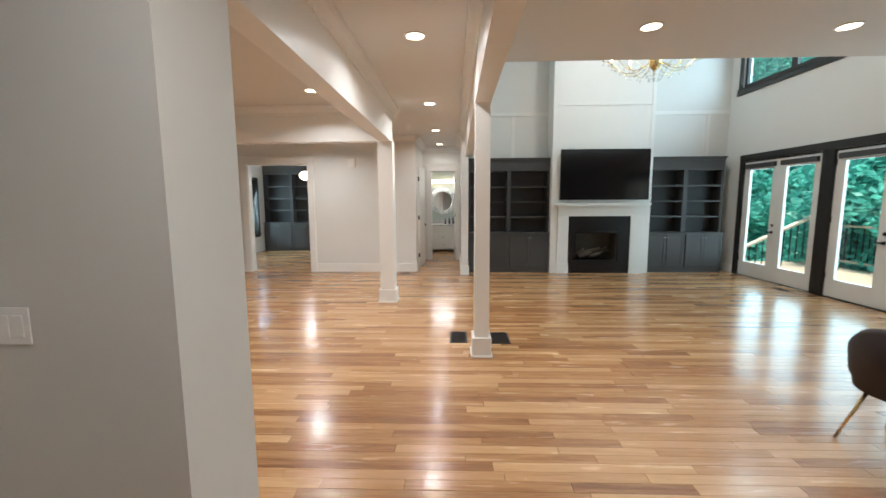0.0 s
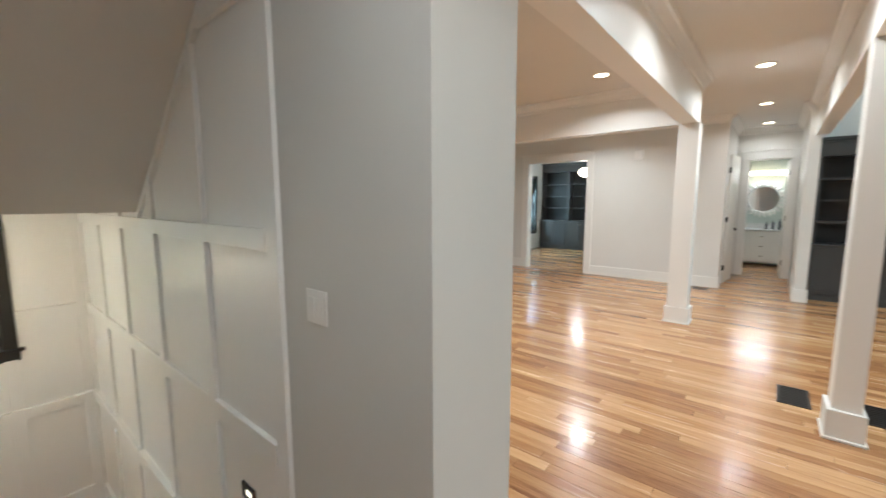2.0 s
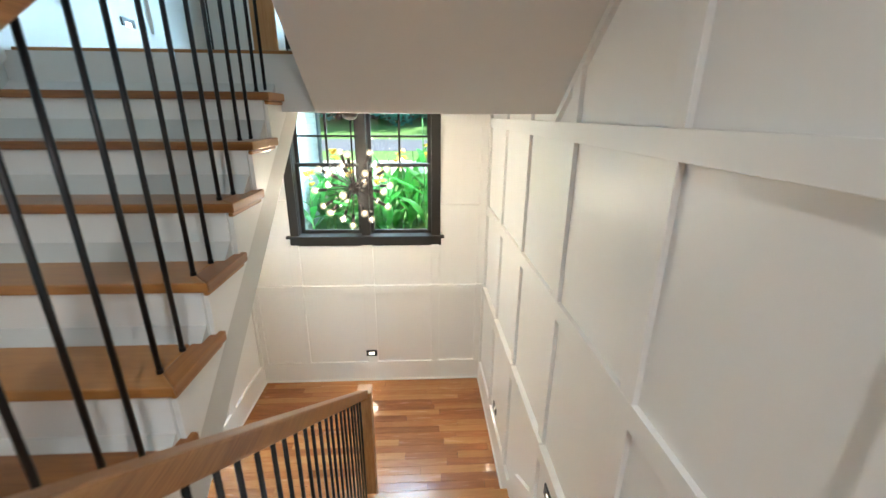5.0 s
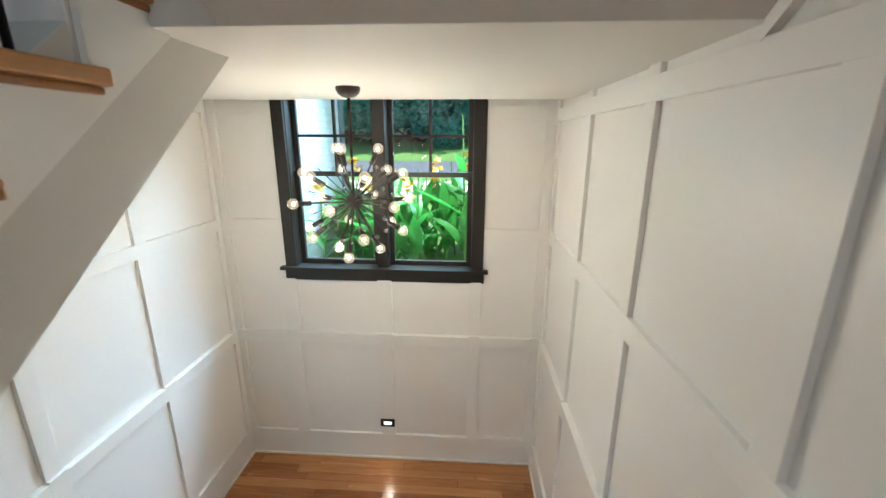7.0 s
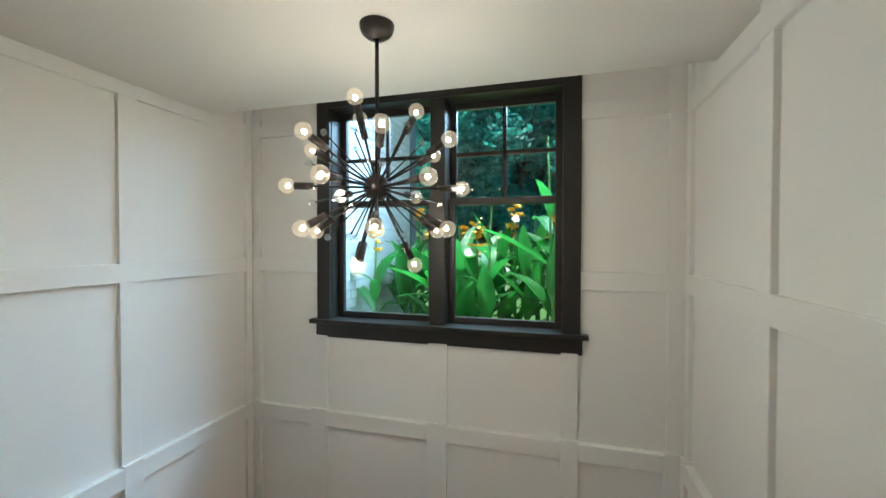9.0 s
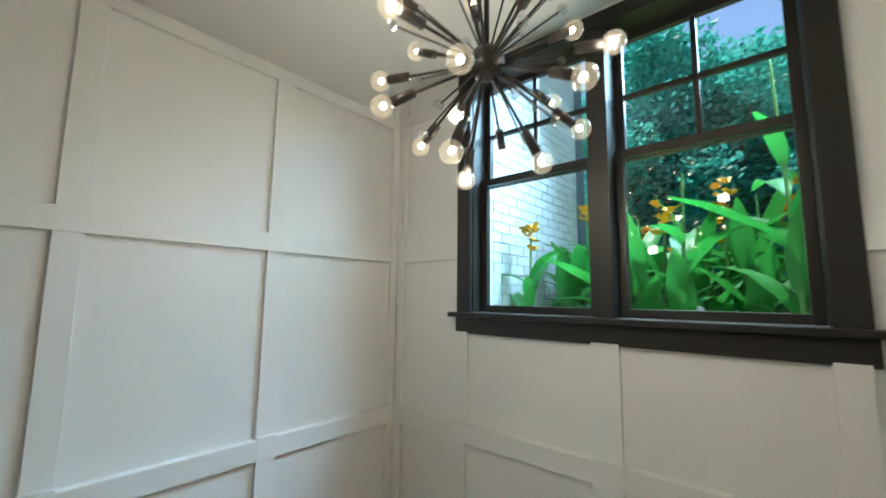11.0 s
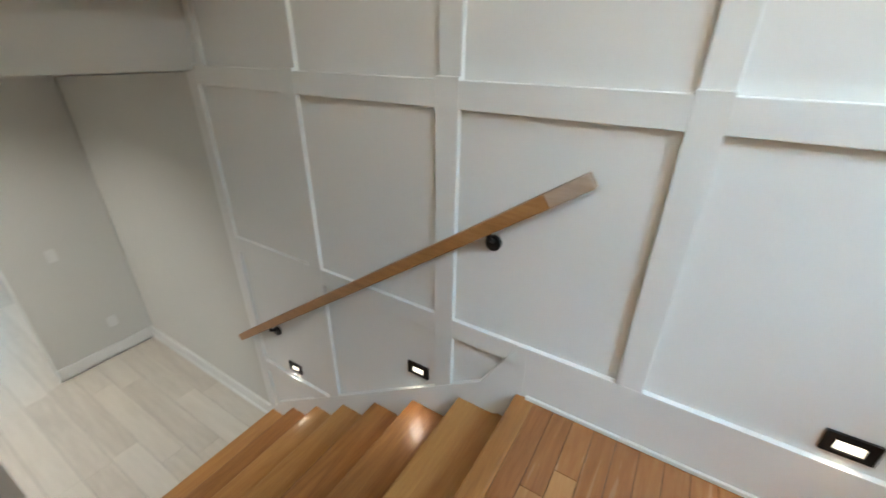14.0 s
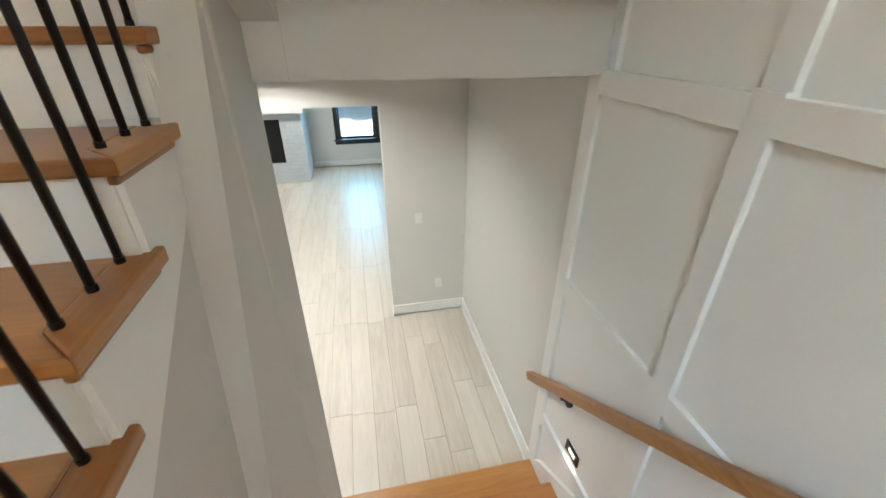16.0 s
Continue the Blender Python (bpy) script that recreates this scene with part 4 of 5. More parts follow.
def sputnik():
    hub = Vector((-4.59, 0.012, 0.921))
    c = empty("chandelier", (hub.x, hub.y, 1.5), "black starburst chandelier with clear globe bulbs and crystal tips, lit", "chandelier")
    bm = bmesh.new()
    n = 20
    rings = [(0.060, 1.485), (0.060, 1.472), (0.052, 1.452), (0.034, 1.438), (0.012, 1.432)]
    vs = [[bm.verts.new((hub.x + r * math.cos(i * math.tau / n), hub.y + r * math.sin(i * math.tau / n), z)) for i in range(n)] for r, z in rings]
    for a, b in zip(vs, vs[1:]):
        for i in range(n):
            bm.faces.new((a[i], b[i], b[(i + 1) % n], a[(i + 1) % n]))
    part("canopy", bm, M_BRONZE, c, "dark bronze ceiling canopy", True)
    part("stem", rod((hub.x, hub.y, hub.z), (hub.x, hub.y, 1.445), 0.007, 10), M_BRONZE, c, "", True)
    part("hub", ball(hub, 0.047, u=20, v=14), M_BRONZE, c, "", True)
    rng = random.Random(5)
    # bulbs in five rings round the stem, crystal beads between them on shorter arms
    rings = [(29.2, 6, 88.6, True), (-29.2, 6, 204.4, True), (0, 6, 113.8, True), (63.5, 3, 232.9, True), (-63.5, 3, 239.3, True),
             (12, 6, 148, False), (-14, 6, 172, False), (46, 6, 118, False), (-46, 6, 235, False)]
    for elev, count, first, lit in rings:
        for i in range(count):
            a, e = radians(first + 360 / count * i), radians(elev)
            d = Vector((math.cos(e) * math.cos(a), math.cos(e) * math.sin(a), math.sin(e)))
            d = (d + Vector([rng.uniform(-0.012, 0.012) for _ in range(3)])).normalized()
            ln = 0.228 if lit else rng.uniform(0.195, 0.245)
            arm = part("arm", rod(hub + d * 0.035, hub + d * ln, 0.0042 if lit else 0.0026, 6), M_BRONZE, c, "", True)
            if lit:
                part("socket", rod(hub + d * (ln - 0.014), hub + d * (ln + 0.050), 0.0125, 12), M_BRONZE, arm, "", True)
                b = hub + d * (ln + 0.074)
                g = part("bulb", ball(b, 0.0275, u=16, v=12), M_BULBGLASS, arm, "clear glass globe bulb, lit", True)
                g.visible_shadow = False
                part("filament", ball(b - d * 0.004, 0.0085, u=8, v=6), M_BULB, arm, "glowing filament", True)
            else:
                bm = bmesh.new()
                bmesh.ops.create_icosphere(bm, subdivisions=1, radius=0.0135, matrix=Matrix.Translation(hub + d * (ln + 0.010)))
                part("crystal", bm, M_CRYSTAL, arm, "faceted crystal bead")
    # light of the bulbs, from four of them
    for elev, a in ((0, 113.8), (0, 233.8), (0, 353.8), (-63.5, 239.3)):
        a, e = radians(a), radians(elev)
        lamp("chandelier_glow", "POINT", 3.8, Matrix.Translation(hub + 0.31 * Vector((math.cos(e) * math.cos(a), math.cos(e) * math.sin(a), math.sin(e)))), (1.0, 0.84, 0.64), 0.026)


sputnik()


def step_light(axis, u, z, at, s):
    def d(u0, u1, d0, d1, z0, z1):
        ds = sorted((at + s * d0, at + s * d1))
        return (u0, u1, *ds, z0, z1) if axis == "y" else (*ds, u0, u1, z0, z1)
    t = empty("step_light", (u, at, z) if axis == "y" else (at, u, z), "small black framed step light, lit", "step light", "step lights of the stairs")
    w, h = 0.062, 0.037
    part("bezel", boxes(d(u - w, u + w, 0.0, 0.010, z + 0.014, z + h), d(u - w, u + w, 0.0, 0.010, z - h, z - 0.022), d(u - w, u - 0.034, 0.0, 0.010, z - 0.022, z + 0.014), d(u + 0.034, u + w, 0.0, 0.010, z - 0.022, z + 0.014)), M_BLACK, t)
    part("lens", boxes(d(u - 0.034, u + 0.034, 0.0, 0.004, z - 0.022, z + 0.014)), M_STEPLED, t, "glowing frosted lens")
    e, f = d(u, u, 0.03, 0.03, z, z), d(u, u, 0.30, 0.30, z - 0.45, z - 0.45)
    lamp("step_glow", "AREA", 0.09, look((e[0], e[2], z), (f[0], f[2], z - 0.45)), (1.0, 0.86, 0.66), 0.05, spread=110)


step_light("y", -2.165, 0.205, NY, -1)
for u, z in ((-3.02, -0.52), (-4.53, -1.19)):
    step_light("y", u, z, NY - BACK, -1)
for u, z in ((-4.55, -1.24), (-3.045, -1.72), (-2.0, -2.235)):
    step_light("y", u, z, SY + BACK, 1)
step_light("y", -4.45, 2.02, SY, 1)
step_light("x", -0.06, -1.19, WX + PROUD, 1)


def switch(axis, u, z, at, s, gangs, label, w=0.116, h=0.116):
    def d(u0, u1, d0, d1, z0, z1):
        ds = sorted((at + s * d0, at + s * d1))
        return (u0, u1, *ds, z0, z1) if axis == "y" else (*ds, u0, u1, z0, z1)
    t = empty("light_switch", (u, at, z) if axis == "y" else (at, u, z), label, "switch")
    part("plate", boxes(d(u - w / 2, u + w / 2, 0, 0.006, z - h / 2, z + h / 2), bevel=0.002), M_PLASTIC, t)
    for g in range(gangs):
        c = u + (g - (gangs - 1) / 2) * 0.046
        part("rocker", boxes(d(c - 0.017, c + 0.017, 0.004, 0.0095, z - 0.034, z + 0.034), bevel=0.002), M_PLASTIC, t)
    return t


switch("y", -1.545, 1.197, NY - 0.002, -1, 2, "white double rocker switch on the greige wall")
switch("x", -0.88, -1.86, 0.43, -1, 1, "white single switch on the basement wall", 0.07, 0.115)
tagged(switch("x", -1.08, -2.66, 0.43, -1, 2, "white wall outlet above the skirting", 0.07, 0.115), category="outlet").name = "wall_outlet"
tagged(switch("y", -2.55, 0.10, 8.982, -1, 2, "white outlet set in the tall baseboard", 0.115, 0.07), category="outlet").name = "wall_outlet"
box_ = thing("door_chime", boxes((-2.56, -2.40, 8.955, 9.0, 2.33, 2.51), bevel=0.006), M_PLASTIC, "pale square chime box high on the wall", "door chime")

# ---- built-ins and fireplace ----


def shelf_unit(x0, x1, y0, yb, top, counter, name="bookcase", split=2, crown_h=0.28, label="charcoal built-in bookcase with open shelves over cabinets"):
    """Base cabinets with shelves above, against a wall at yb; the front of the shelves is at y0."""
    u = empty(name, ((x0 + x1) / 2, yb, 0), label, "bookcase", "built-in bookcases")
    part("back", boxes((x0, x1, yb - 0.02, yb, 0, top)), M_CHAR_SHADE, u)
    part("worktop", boxes((x0, x1, y0 - 0.13, yb - 0.02, counter - 0.03, counter), bevel=0.004), M_CHAR, u)
    part("base", boxes((x0 + 0.01, x1 - 0.01, y0 - 0.09, yb - 0.02, 0.09, counter - 0.03)), M_CHAR, u)
    part("plinth", boxes((x0 + 0.01, x1 - 0.01, y0 - 0.10, yb - 0.02, 0, 0.09)), M_CHAR, u)
    part("crown", boxes((x0, x1, y0 - 0.012, yb - 0.02, top - crown_h, top - 0.07), (x0 - 0.0, x1, y0 - 0.035, yb - 0.02, top - 0.07, top - 0.03), (x0 - 0.02, x1 + 0.02, y0 - 0.055, yb - 0.02, top - 0.03, top), bevel=0.004), M_CHAR, u)
    n = split
    for i in range(n + 1):
        c = x0 + (x1 - x0) * i / n
        a, b = max(x0, c - 0.045), min(x1, c + 0.045)
        part("upright", boxes((a, b, y0, yb - 0.02, counter, top - crown_h)), M_CHAR, u)
    for i in range(n):
        a, b = x0 + (x1 - x0) * i / n + 0.045, x0 + (x1 - x0) * (i + 1) / n - 0.045
        for k in range(1, 4):
            z = counter + (top - crown_h - counter) * k / 4
            part("shelf", boxes((a, b, y0 + 0.01, yb - 0.02, z - 0.016, z + 0.016)), M_CHAR, u)
        for j in range(2):
            w = (b + 0.035 - a + 0.035) / 2
            p0 = a - 0.035 + w * j + 0.004
            p1 = p0 + w - 0.008
            d = part("door", boxes((p0, p1, y0 - 0.108, y0 - 0.092, 0.11, counter - 0.045)), M_CHAR, u)
            for q in ((p0, p0 + 0.055, 0.11, counter - 0.045), (p1 - 0.055, p1, 0.11, counter - 0.045), (p0 + 0.055, p1 - 0.055, 0.11, 0.17), (p0 + 0.055, p1 - 0.055, counter - 0.105, counter - 0.045)):
                part("door_rail", boxes((q[0], q[1], y0 - 0.119, y0 - 0.1075, q[2], q[3]), bevel=0.002), M_CHAR, d)
            kx = p1 - 0.028 if j == 0 else p0 + 0.028
            part("knob", ball((kx, y0 - 0.135, counter - 0.12), 0.014, rod((kx, y0 - 0.12, counter - 0.12), (kx, y0 - 0.135, counter - 0.12), 0.005, 6), 8, 6), M_NICKEL, d, "nickel knob", True)
    return u


shelf_unit(0.09, 1.86, 9.03, 9.35, 2.50, 0.88)
shelf_unit(3.98, 5.58, 9.03, 9.35, 2.50, 0.88)
shelf_unit(-6.42, -4.62, 13.0, 13.3, 2.75, 0.92, label="dark built-in bookcase in the study")

FY = 8.86
chim = struct("chimney_breast", boxes((1.86, 3.97, FY, 9.35, 1.2, 5.498)), M_WHITE, "white chimney breast above the fireplace")
for d in ((1.86, 2.24, FY, 9.35), (3.55, 3.97, FY, 9.35), (2.241, 3.549, 9.3, 9.35)):
    part("breast_leg", boxes((*d, 0, 1.199)), M_WHITE, chim)
for d in ((1.86, 3.97, 3.55, 3.60), (1.86, 1.94, 1.56, 3.55), (3.89, 3.97, 1.56, 3.55), (1.86, 1.94, 3.60, 5.49), (3.89, 3.97, 3.60, 5.49)):
    part("moulding", boxes((d[0], d[1], FY - 0.014, FY + 0.001, d[2], d[3]), bevel=0.003), M_WHITE, chim)
for x0, x1 in ((0.15, 1.86), (3.97, 5.8)):
    part("ledge", boxes((x0, x1, 9.332, 9.351, 3.44, 3.52), bevel=0.003), M_WHITE, wall_fire)
    part("moulding", boxes((x0 + (0.9 if x0 < 1 else 1.35), x0 + (0.98 if x0 < 1 else 1.42), 9.334, 9.351, 2.5, 3.44), bevel=0.003), M_WHITE, wall_fire)


def fireplace():
    f = empty("fireplace", (2.9, FY, 0), "white mantel fireplace with black granite surround and gas logs", "fireplace")
    for x0, x1 in ((2.0, 2.235), (3.555, 3.82)):
        lg = part("pilaster", boxes((x0, x1, FY - 0.05, FY - 0.001, 0, 1.24), bevel=0.003), M_WHITE, f)
        part("plinth", boxes((x0 - 0.01, x1 + 0.01, FY - 0.068, FY - 0.0505, 0, 0.21), bevel=0.003), M_WHITE, lg)
    part("frieze", boxes((2.0, 3.82, FY - 0.052, FY - 0.001, 1.241, 1.44), bevel=0.003), M_WHITE, f)
    part("mantel_shelf", boxes((1.93, 3.89, FY - 0.11, FY - 0.001, 1.44, 1.475), (1.90, 3.92, FY - 0.16, FY - 0.001, 1.476, 1.515), bevel=0.005), M_WHITE, f)
    part("surround", boxes((2.236, 2.36, FY - 0.03, FY + 0.02, 0, 1.24), (3.31, 3.554, FY - 0.03, FY + 0.02, 0, 1.24), (2.36, 3.31, FY - 0.03, FY + 0.02, 0.92, 1.24), (2.36, 3.31, FY - 0.03, FY + 0.02, 0, 0.26)), M_SLATE, f, "black granite surround")
    part("firebox", boxes((2.37, 2.39, FY + 0.02, 9.28, 0.26, 0.93), (3.29, 3.31, FY + 0.02, 9.28, 0.26, 0.93), (2.39, 3.29, 9.26, 9.28, 0.26, 0.93), (2.39, 3.29, FY + 0.02, 9.26, 0.24, 0.26), (2.39, 3.29, FY + 0.02, 9.26, 0.92, 0.93)), M_FIREBRICK, f, "tan brick firebox liner")
    part("screen_frame", boxes((2.36, 3.31, FY - 0.036, FY - 0.03, 0.87, 0.92), (2.36, 3.31, FY - 0.036, FY - 0.03, 0.26, 0.30), (2.36, 2.40, FY - 0.036, FY - 0.03, 0.30, 0.87), (3.27, 3.31, FY - 0.036, FY - 0.03, 0.30, 0.87)), M_BLACK, f)
    rng = random.Random(3)
    for i in range(7):
        x = 2.52 + 0.10 * i
        a = Vector((x - rng.uniform(0.1, 0.2), 9.0 + rng.uniform(-0.06, 0.1), 0.33 + 0.03 * i % 0.1))
        b = Vector((x + rng.uniform(0.1, 0.2), 9.05 + rng.uniform(-0.06, 0.1), 0.40 + rng.uniform(0, 0.16)))
        part("log", rod(a, b, 0.045, 9, r2=0.032), M_BARK, f, "charred ceramic log", True)
    part("grate", boxes(*[(2.55 + 0.1 * i, 2.57 + 0.1 * i, 8.93, 9.2, 0.262, 0.30) for i in range(7)]), M_BLACK, f)


fireplace()
tv = empty("television", (2.95, FY - 0.08, 1.62), "large black flat television on the chimney breast", "television")
part("screen", boxes((2.03, 3.87, FY - 0.105, FY - 0.070, 1.60, 2.635), bevel=0.004), M_SCREEN, tv)
part("bezel", boxes((2.02, 3.88, FY - 0.098, FY - 0.060, 1.59, 2.645), bevel=0.005), M_BLACK, tv)
part("bracket", boxes((2.7, 3.2, FY - 0.06, FY - 0.001, 1.9, 2.3)), M_BLACK, tv)


def floor_vent(x0, x1, y0, y1):
    v = empty("floor_vent", ((x0 + x1) / 2, (y0 + y1) / 2, 0), "dark slatted metal floor register", "floor vent", "floor vents")
    part("rim", boxes((x0, x1, y0, y0 + 0.022, 0, 0.006), (x0, x1, y1 - 0.022, y1, 0, 0.006), (x0, x0 + 0.022, y0 + 0.022, y1 - 0.022, 0, 0.006), (x1 - 0.022, x1, y0 + 0.022, y1 - 0.022, 0, 0.006)), M_BRONZE, v)
    # thin black plate paints the duct's darkness between the slats
    part("shade_plate", boxes((x0 + 0.022, x1 - 0.022, y0 + 0.022, y1 - 0.022, 0.0005, 0.0015)), M_BLACK, v)
    n = 9
    for i in range(n):
        y = y0 + 0.03 + (y1 - y0 - 0.06) * (i + 0.5) / n
        part("slat", boxes((x0 + 0.02, x1 - 0.02, y - 0.006, y + 0.006, 0.0015, 0.005)), M_BRONZE, v)


floor_vent(-0.26, -0.06, 4.42, 4.80)
floor_vent(0.20, 0.42, 4.40, 4.78)
floor_vent(-1.42, -1.20, 8.72, 8.90)
floor_vent(5.45, 5.60, 7.05, 7.35)

# ---- great room chandelier ----


def crystal_chandelier(cx, cy, z):
    c = empty("chandelier", (cx, cy, 5.5), "gold crystal chandelier with candle bulbs, lit", "chandelier")
    part("stem", rod((cx, cy, z), (cx, cy, 5.5), 0.012, 8), M_BRASS, c)
    part("hub", ball((cx, cy, z), 0.09, u=14, v=10, scale=(1, 1, 1.5)), M_BRASS, c, "", True)
    n = 12
    for i in range(n):
        a = i * math.tau / n + 0.1
        bm = bmesh.new()
        pts = []
        for k in range(9):
            f = k / 8
            r = 0.06 + 0.68 * f
            pts.append(Vector((cx + r * math.cos(a), cy + r * math.sin(a), z - 0.16 * math.sin(math.pi * min(1, f * 1.15)) + 0.10 * f * f)))
        for p, q in zip(pts, pts[1:]):
            rod(p, q, 0.005, 6, bm)
        arm = part("arm", bm, M_BRASS, c)
        e = pts[-1]
        part("cup", rod(e, e + Vector((0, 0, 0.09)), 0.014, 8), M_BRASS, arm)
        part("bulb", ball(e + Vector((0, 0, 0.12)), 0.018, u=8, v=6, scale=(1, 1, 1.8)), M_CANDLE, arm, "glowing candle bulb", True)
        for k in range(4, 9):
            bm = bmesh.new()
            bmesh.ops.create_icosphere(bm, subdivisions=1, radius=0.016, matrix=Matrix.Translation(pts[k] - Vector((0, 0, 0.05))) @ Matrix.Diagonal((0.8, 0.8, 1.6, 1)))
            part("crystal", bm, M_CRYSTAL, arm)
    for i in range(10):
        a = i * math.tau / 10
        for k in range(5):
            bm = bmesh.new()
            bmesh.ops.create_icosphere(bm, subdivisions=1, radius=0.015, matrix=Matrix.Translation((cx + (0.20 - 0.03 * k) * math.cos(a), cy + (0.20 - 0.03 * k) * math.sin(a), z - 0.08 - 0.05 * k)))
            part("crystal", bm, M_CRYSTAL, c)


crystal_chandelier(2.85, 6.6, 3.68)

# ---- chair at the edge of the room ----


def tub_chair(x, y, rz):
    c = empty("chair", (0, 0, 0), "dark velvet tub chair on thin brass legs", "chair")
    bm = bmesh.new()
    n = 22
    rows = []
    for i in range(n + 1):
        a = math.pi * (0.08 + 0.84 * i / n) + math.pi
        h = 0.46 + 0.34 * math.sin(math.pi * i / n) ** 0.6
        ring = []
        for r, z in ((0.235, 0.44), (0.265, h), (0.30, h + 0.012), (0.325, h - 0.02), (0.285, 0.38)):
            ring.append(bm.verts.new((r * math.cos(a), r * math.sin(a), z)))
        rows.append(ring)
    for a, b in zip(rows, rows[1:]):
        for k in range(5):
            bm.faces.new((a[k], b[k], b[(k + 1) % 5], a[(k + 1) % 5]))
    bm.faces.new(rows[0]), bm.faces.new(rows[-1][::-1])
    bmesh.ops.recalc_face_normals(bm, faces=bm.faces)
    part("backrest", bm, M_VELVET, c, "curved velvet back", True)
    part("seat", ball((0, 0.0, 0.42), 0.26, u=24, v=12, scale=(1, 1, 0.28)), M_VELVET, c, "", True)
    for sx, sy in ((-1, -1), (1, -1), (1, 1), (-1, 1)):
        part("leg", rod((sx * 0.15, sy * 0.15, 0.37), (sx * 0.25, sy * 0.24, 0.0), 0.012, 10, r2=0.009), M_BRASS, c, "thin brass leg", True)
    c.matrix_world = pose(x, y, 0, 0, 0, rz)


tub_chair(2.62, 2.50, -75)

# ---- bathroom and study beyond the doors ----
van = empty("vanity", (-0.45, 12.7, 0), "white bathroom vanity with drawers and a grey marble top", "vanity")
part("body", boxes((-1.15, 0.35, 12.50, 12.99, 0.10, 0.83)), M_WHITE, van)
part("worktop", boxes((-1.17, 0.37, 12.47, 12.99, 0.83, 0.87), bevel=0.004), M_MARBLE, van)
part("splashback", boxes((-1.17, 0.37, 12.965, 12.99, 0.87, 1.0)), M_MARBLE, van)
for i in range(4):
    for j in range(3):
        x0, z0 = -1.13 + 0.37 * i, 0.14 + 0.23 * j
        d = part("drawer", boxes((x0, x0 + 0.35, 12.484, 12.499, z0, z0 + 0.21), bevel=0.004), M_WHITE, van)
        part("knob", boxes((x0 + 0.14, x0 + 0.21, 12.462, 12.484, z0 + 0.10, z0 + 0.115)), M_NICKEL, d)
mir = empty("mirror", (-0.62, 12.97, 1.6), "round mirror in a fluted pale petal frame", "mirror")
bm = bmesh.new()
bmesh.ops.create_cone(bm, cap_ends=True, segments=40, radius1=0.29, radius2=0.29, depth=0.02, matrix=pose(-0.62, 12.975, 1.58, 90))
part("glass", bm, M_MIRROR, mir)
for i in range(26):
    a = i * math.tau / 26
    p = Vector((-0.62 + 0.36 * math.cos(a), 12.96, 1.58 + 0.36 * math.sin(a)))
    bm = bmesh.new()
    bmesh.ops.create_uvsphere(bm, u_segments=8, v_segments=6, radius=1, matrix=Matrix.LocRotScale(p, Euler((0, -a, 0)), (0.075, 0.02, 0.038)))
    part("petal", bm, M_WALL, mir, "", True)
vl = empty("vanity_light", (-0.6, 12.95, 2.2), "lit bar light above the mirror", "wall light")
part("bar", boxes((-1.0, -0.2, 12.93, 12.99, 2.16, 2.24), bevel=0.006), M_NICKEL, vl)
part("diffuser", boxes((-1.0, -0.2, 12.88, 12.93, 2.15, 2.25), bevel=0.01), M_LED, vl, "glowing tube diffuser")
lamp("vanity_glow", "AREA", 6, look((-0.6, 12.80, 2.2), (-0.6, 12.0, 1.0)), WARM, 0.8, 0.1)
for i, x in enumerate((-0.52, -0.40, -0.28)):
    b = thing("bottle", rod((x, 12.70, 0.87), (x, 12.70, 1.0 + 0.03 * i), 0.03, 10, rod((x, 12.70, 1.0 + 0.03 * i), (x, 12.70, 1.05 + 0.03 * i), 0.012, 8)), M_CHAR, "small dark toiletry bottle on the vanity", "bottle", "bottles on the vanity", smooth=True)
pen = empty("pendant_lamp", (-4.35, 11.2, 3.0), "lit pendant lamp with a pale shade in the study", "pendant lamp")
part("cord", rod((-4.35, 11.2, 2.42), (-4.35, 11.2, 3.0), 0.006, 6), M_BLACK, pen)
part("shade", ball((-4.35, 11.2, 2.30), 0.16, u=20, v=12, scale=(1, 1, 0.75)), M_LED, pen, "glowing glass shade", True)
lamp("study_glow", "POINT", 14, Matrix.Translation((-4.35, 11.2, 2.05)), WARM, 0.12)

# ---- basement fireplace seen through the opening ----
bf = empty("fireplace", (5.7, 1.7, BASE), "white brick basement fireplace with a dark opening", "fireplace")
part("breast", boxes((5.30, 6.30, 0.68, 1.10, BASE, -0.40), (5.30, 6.30, 1.95, 2.55, BASE, -0.40), (5.30, 6.30, 1.10, 1.95, -1.75, -0.40), (5.30, 6.30, 1.10, 1.95, BASE, BASE + 0.42)), M_BRICK, bf)
# flat black sheet gives the recess its shade; no firebox is built behind it
part("opening", boxes((5.34, 5.36, 1.09, 1.96, BASE + 0.40, -1.74)), M_BLACK, bf, "black sheet standing in for the shaded firebox")
part("mantel", boxes((5.16, 5.30, 0.62, 2.55, -1.62, -1.52), bevel=0.005), M_WHITE, bf)
for r in range(34):
    for cidx in range(2):
        y0 = 0.685 + cidx * 0.205 + (0.1 if r % 2 else 0.0)
        y1 = min(y0 + 0.198, 1.095)
        if y1 - y0 > 0.03:
            part("brick", boxes((5.288, 5.3005, y0, y1, BASE + 0.005 + 0.075 * r, BASE + 0.070 + 0.075 * r)), M_BRICK, bf)

# ---- outside ----
ground = struct("ground", boxes((-260, -5.78, -200, 200, -0.35, -0.05), (5.98, 260, -200, 200, -3.4, -3.15)), M_GRASS, "green lawn around the house")
struct("patio", boxes((6.5, 15.0, -12, 12, -3.16, -3.10)), M_DRIVE, "pale concrete patio below the deck")
struct("driveway", boxes((-15.5, -11.5, -30, 30, -0.07, -0.035)), M_DRIVE, "pale concrete drive across the lawn")

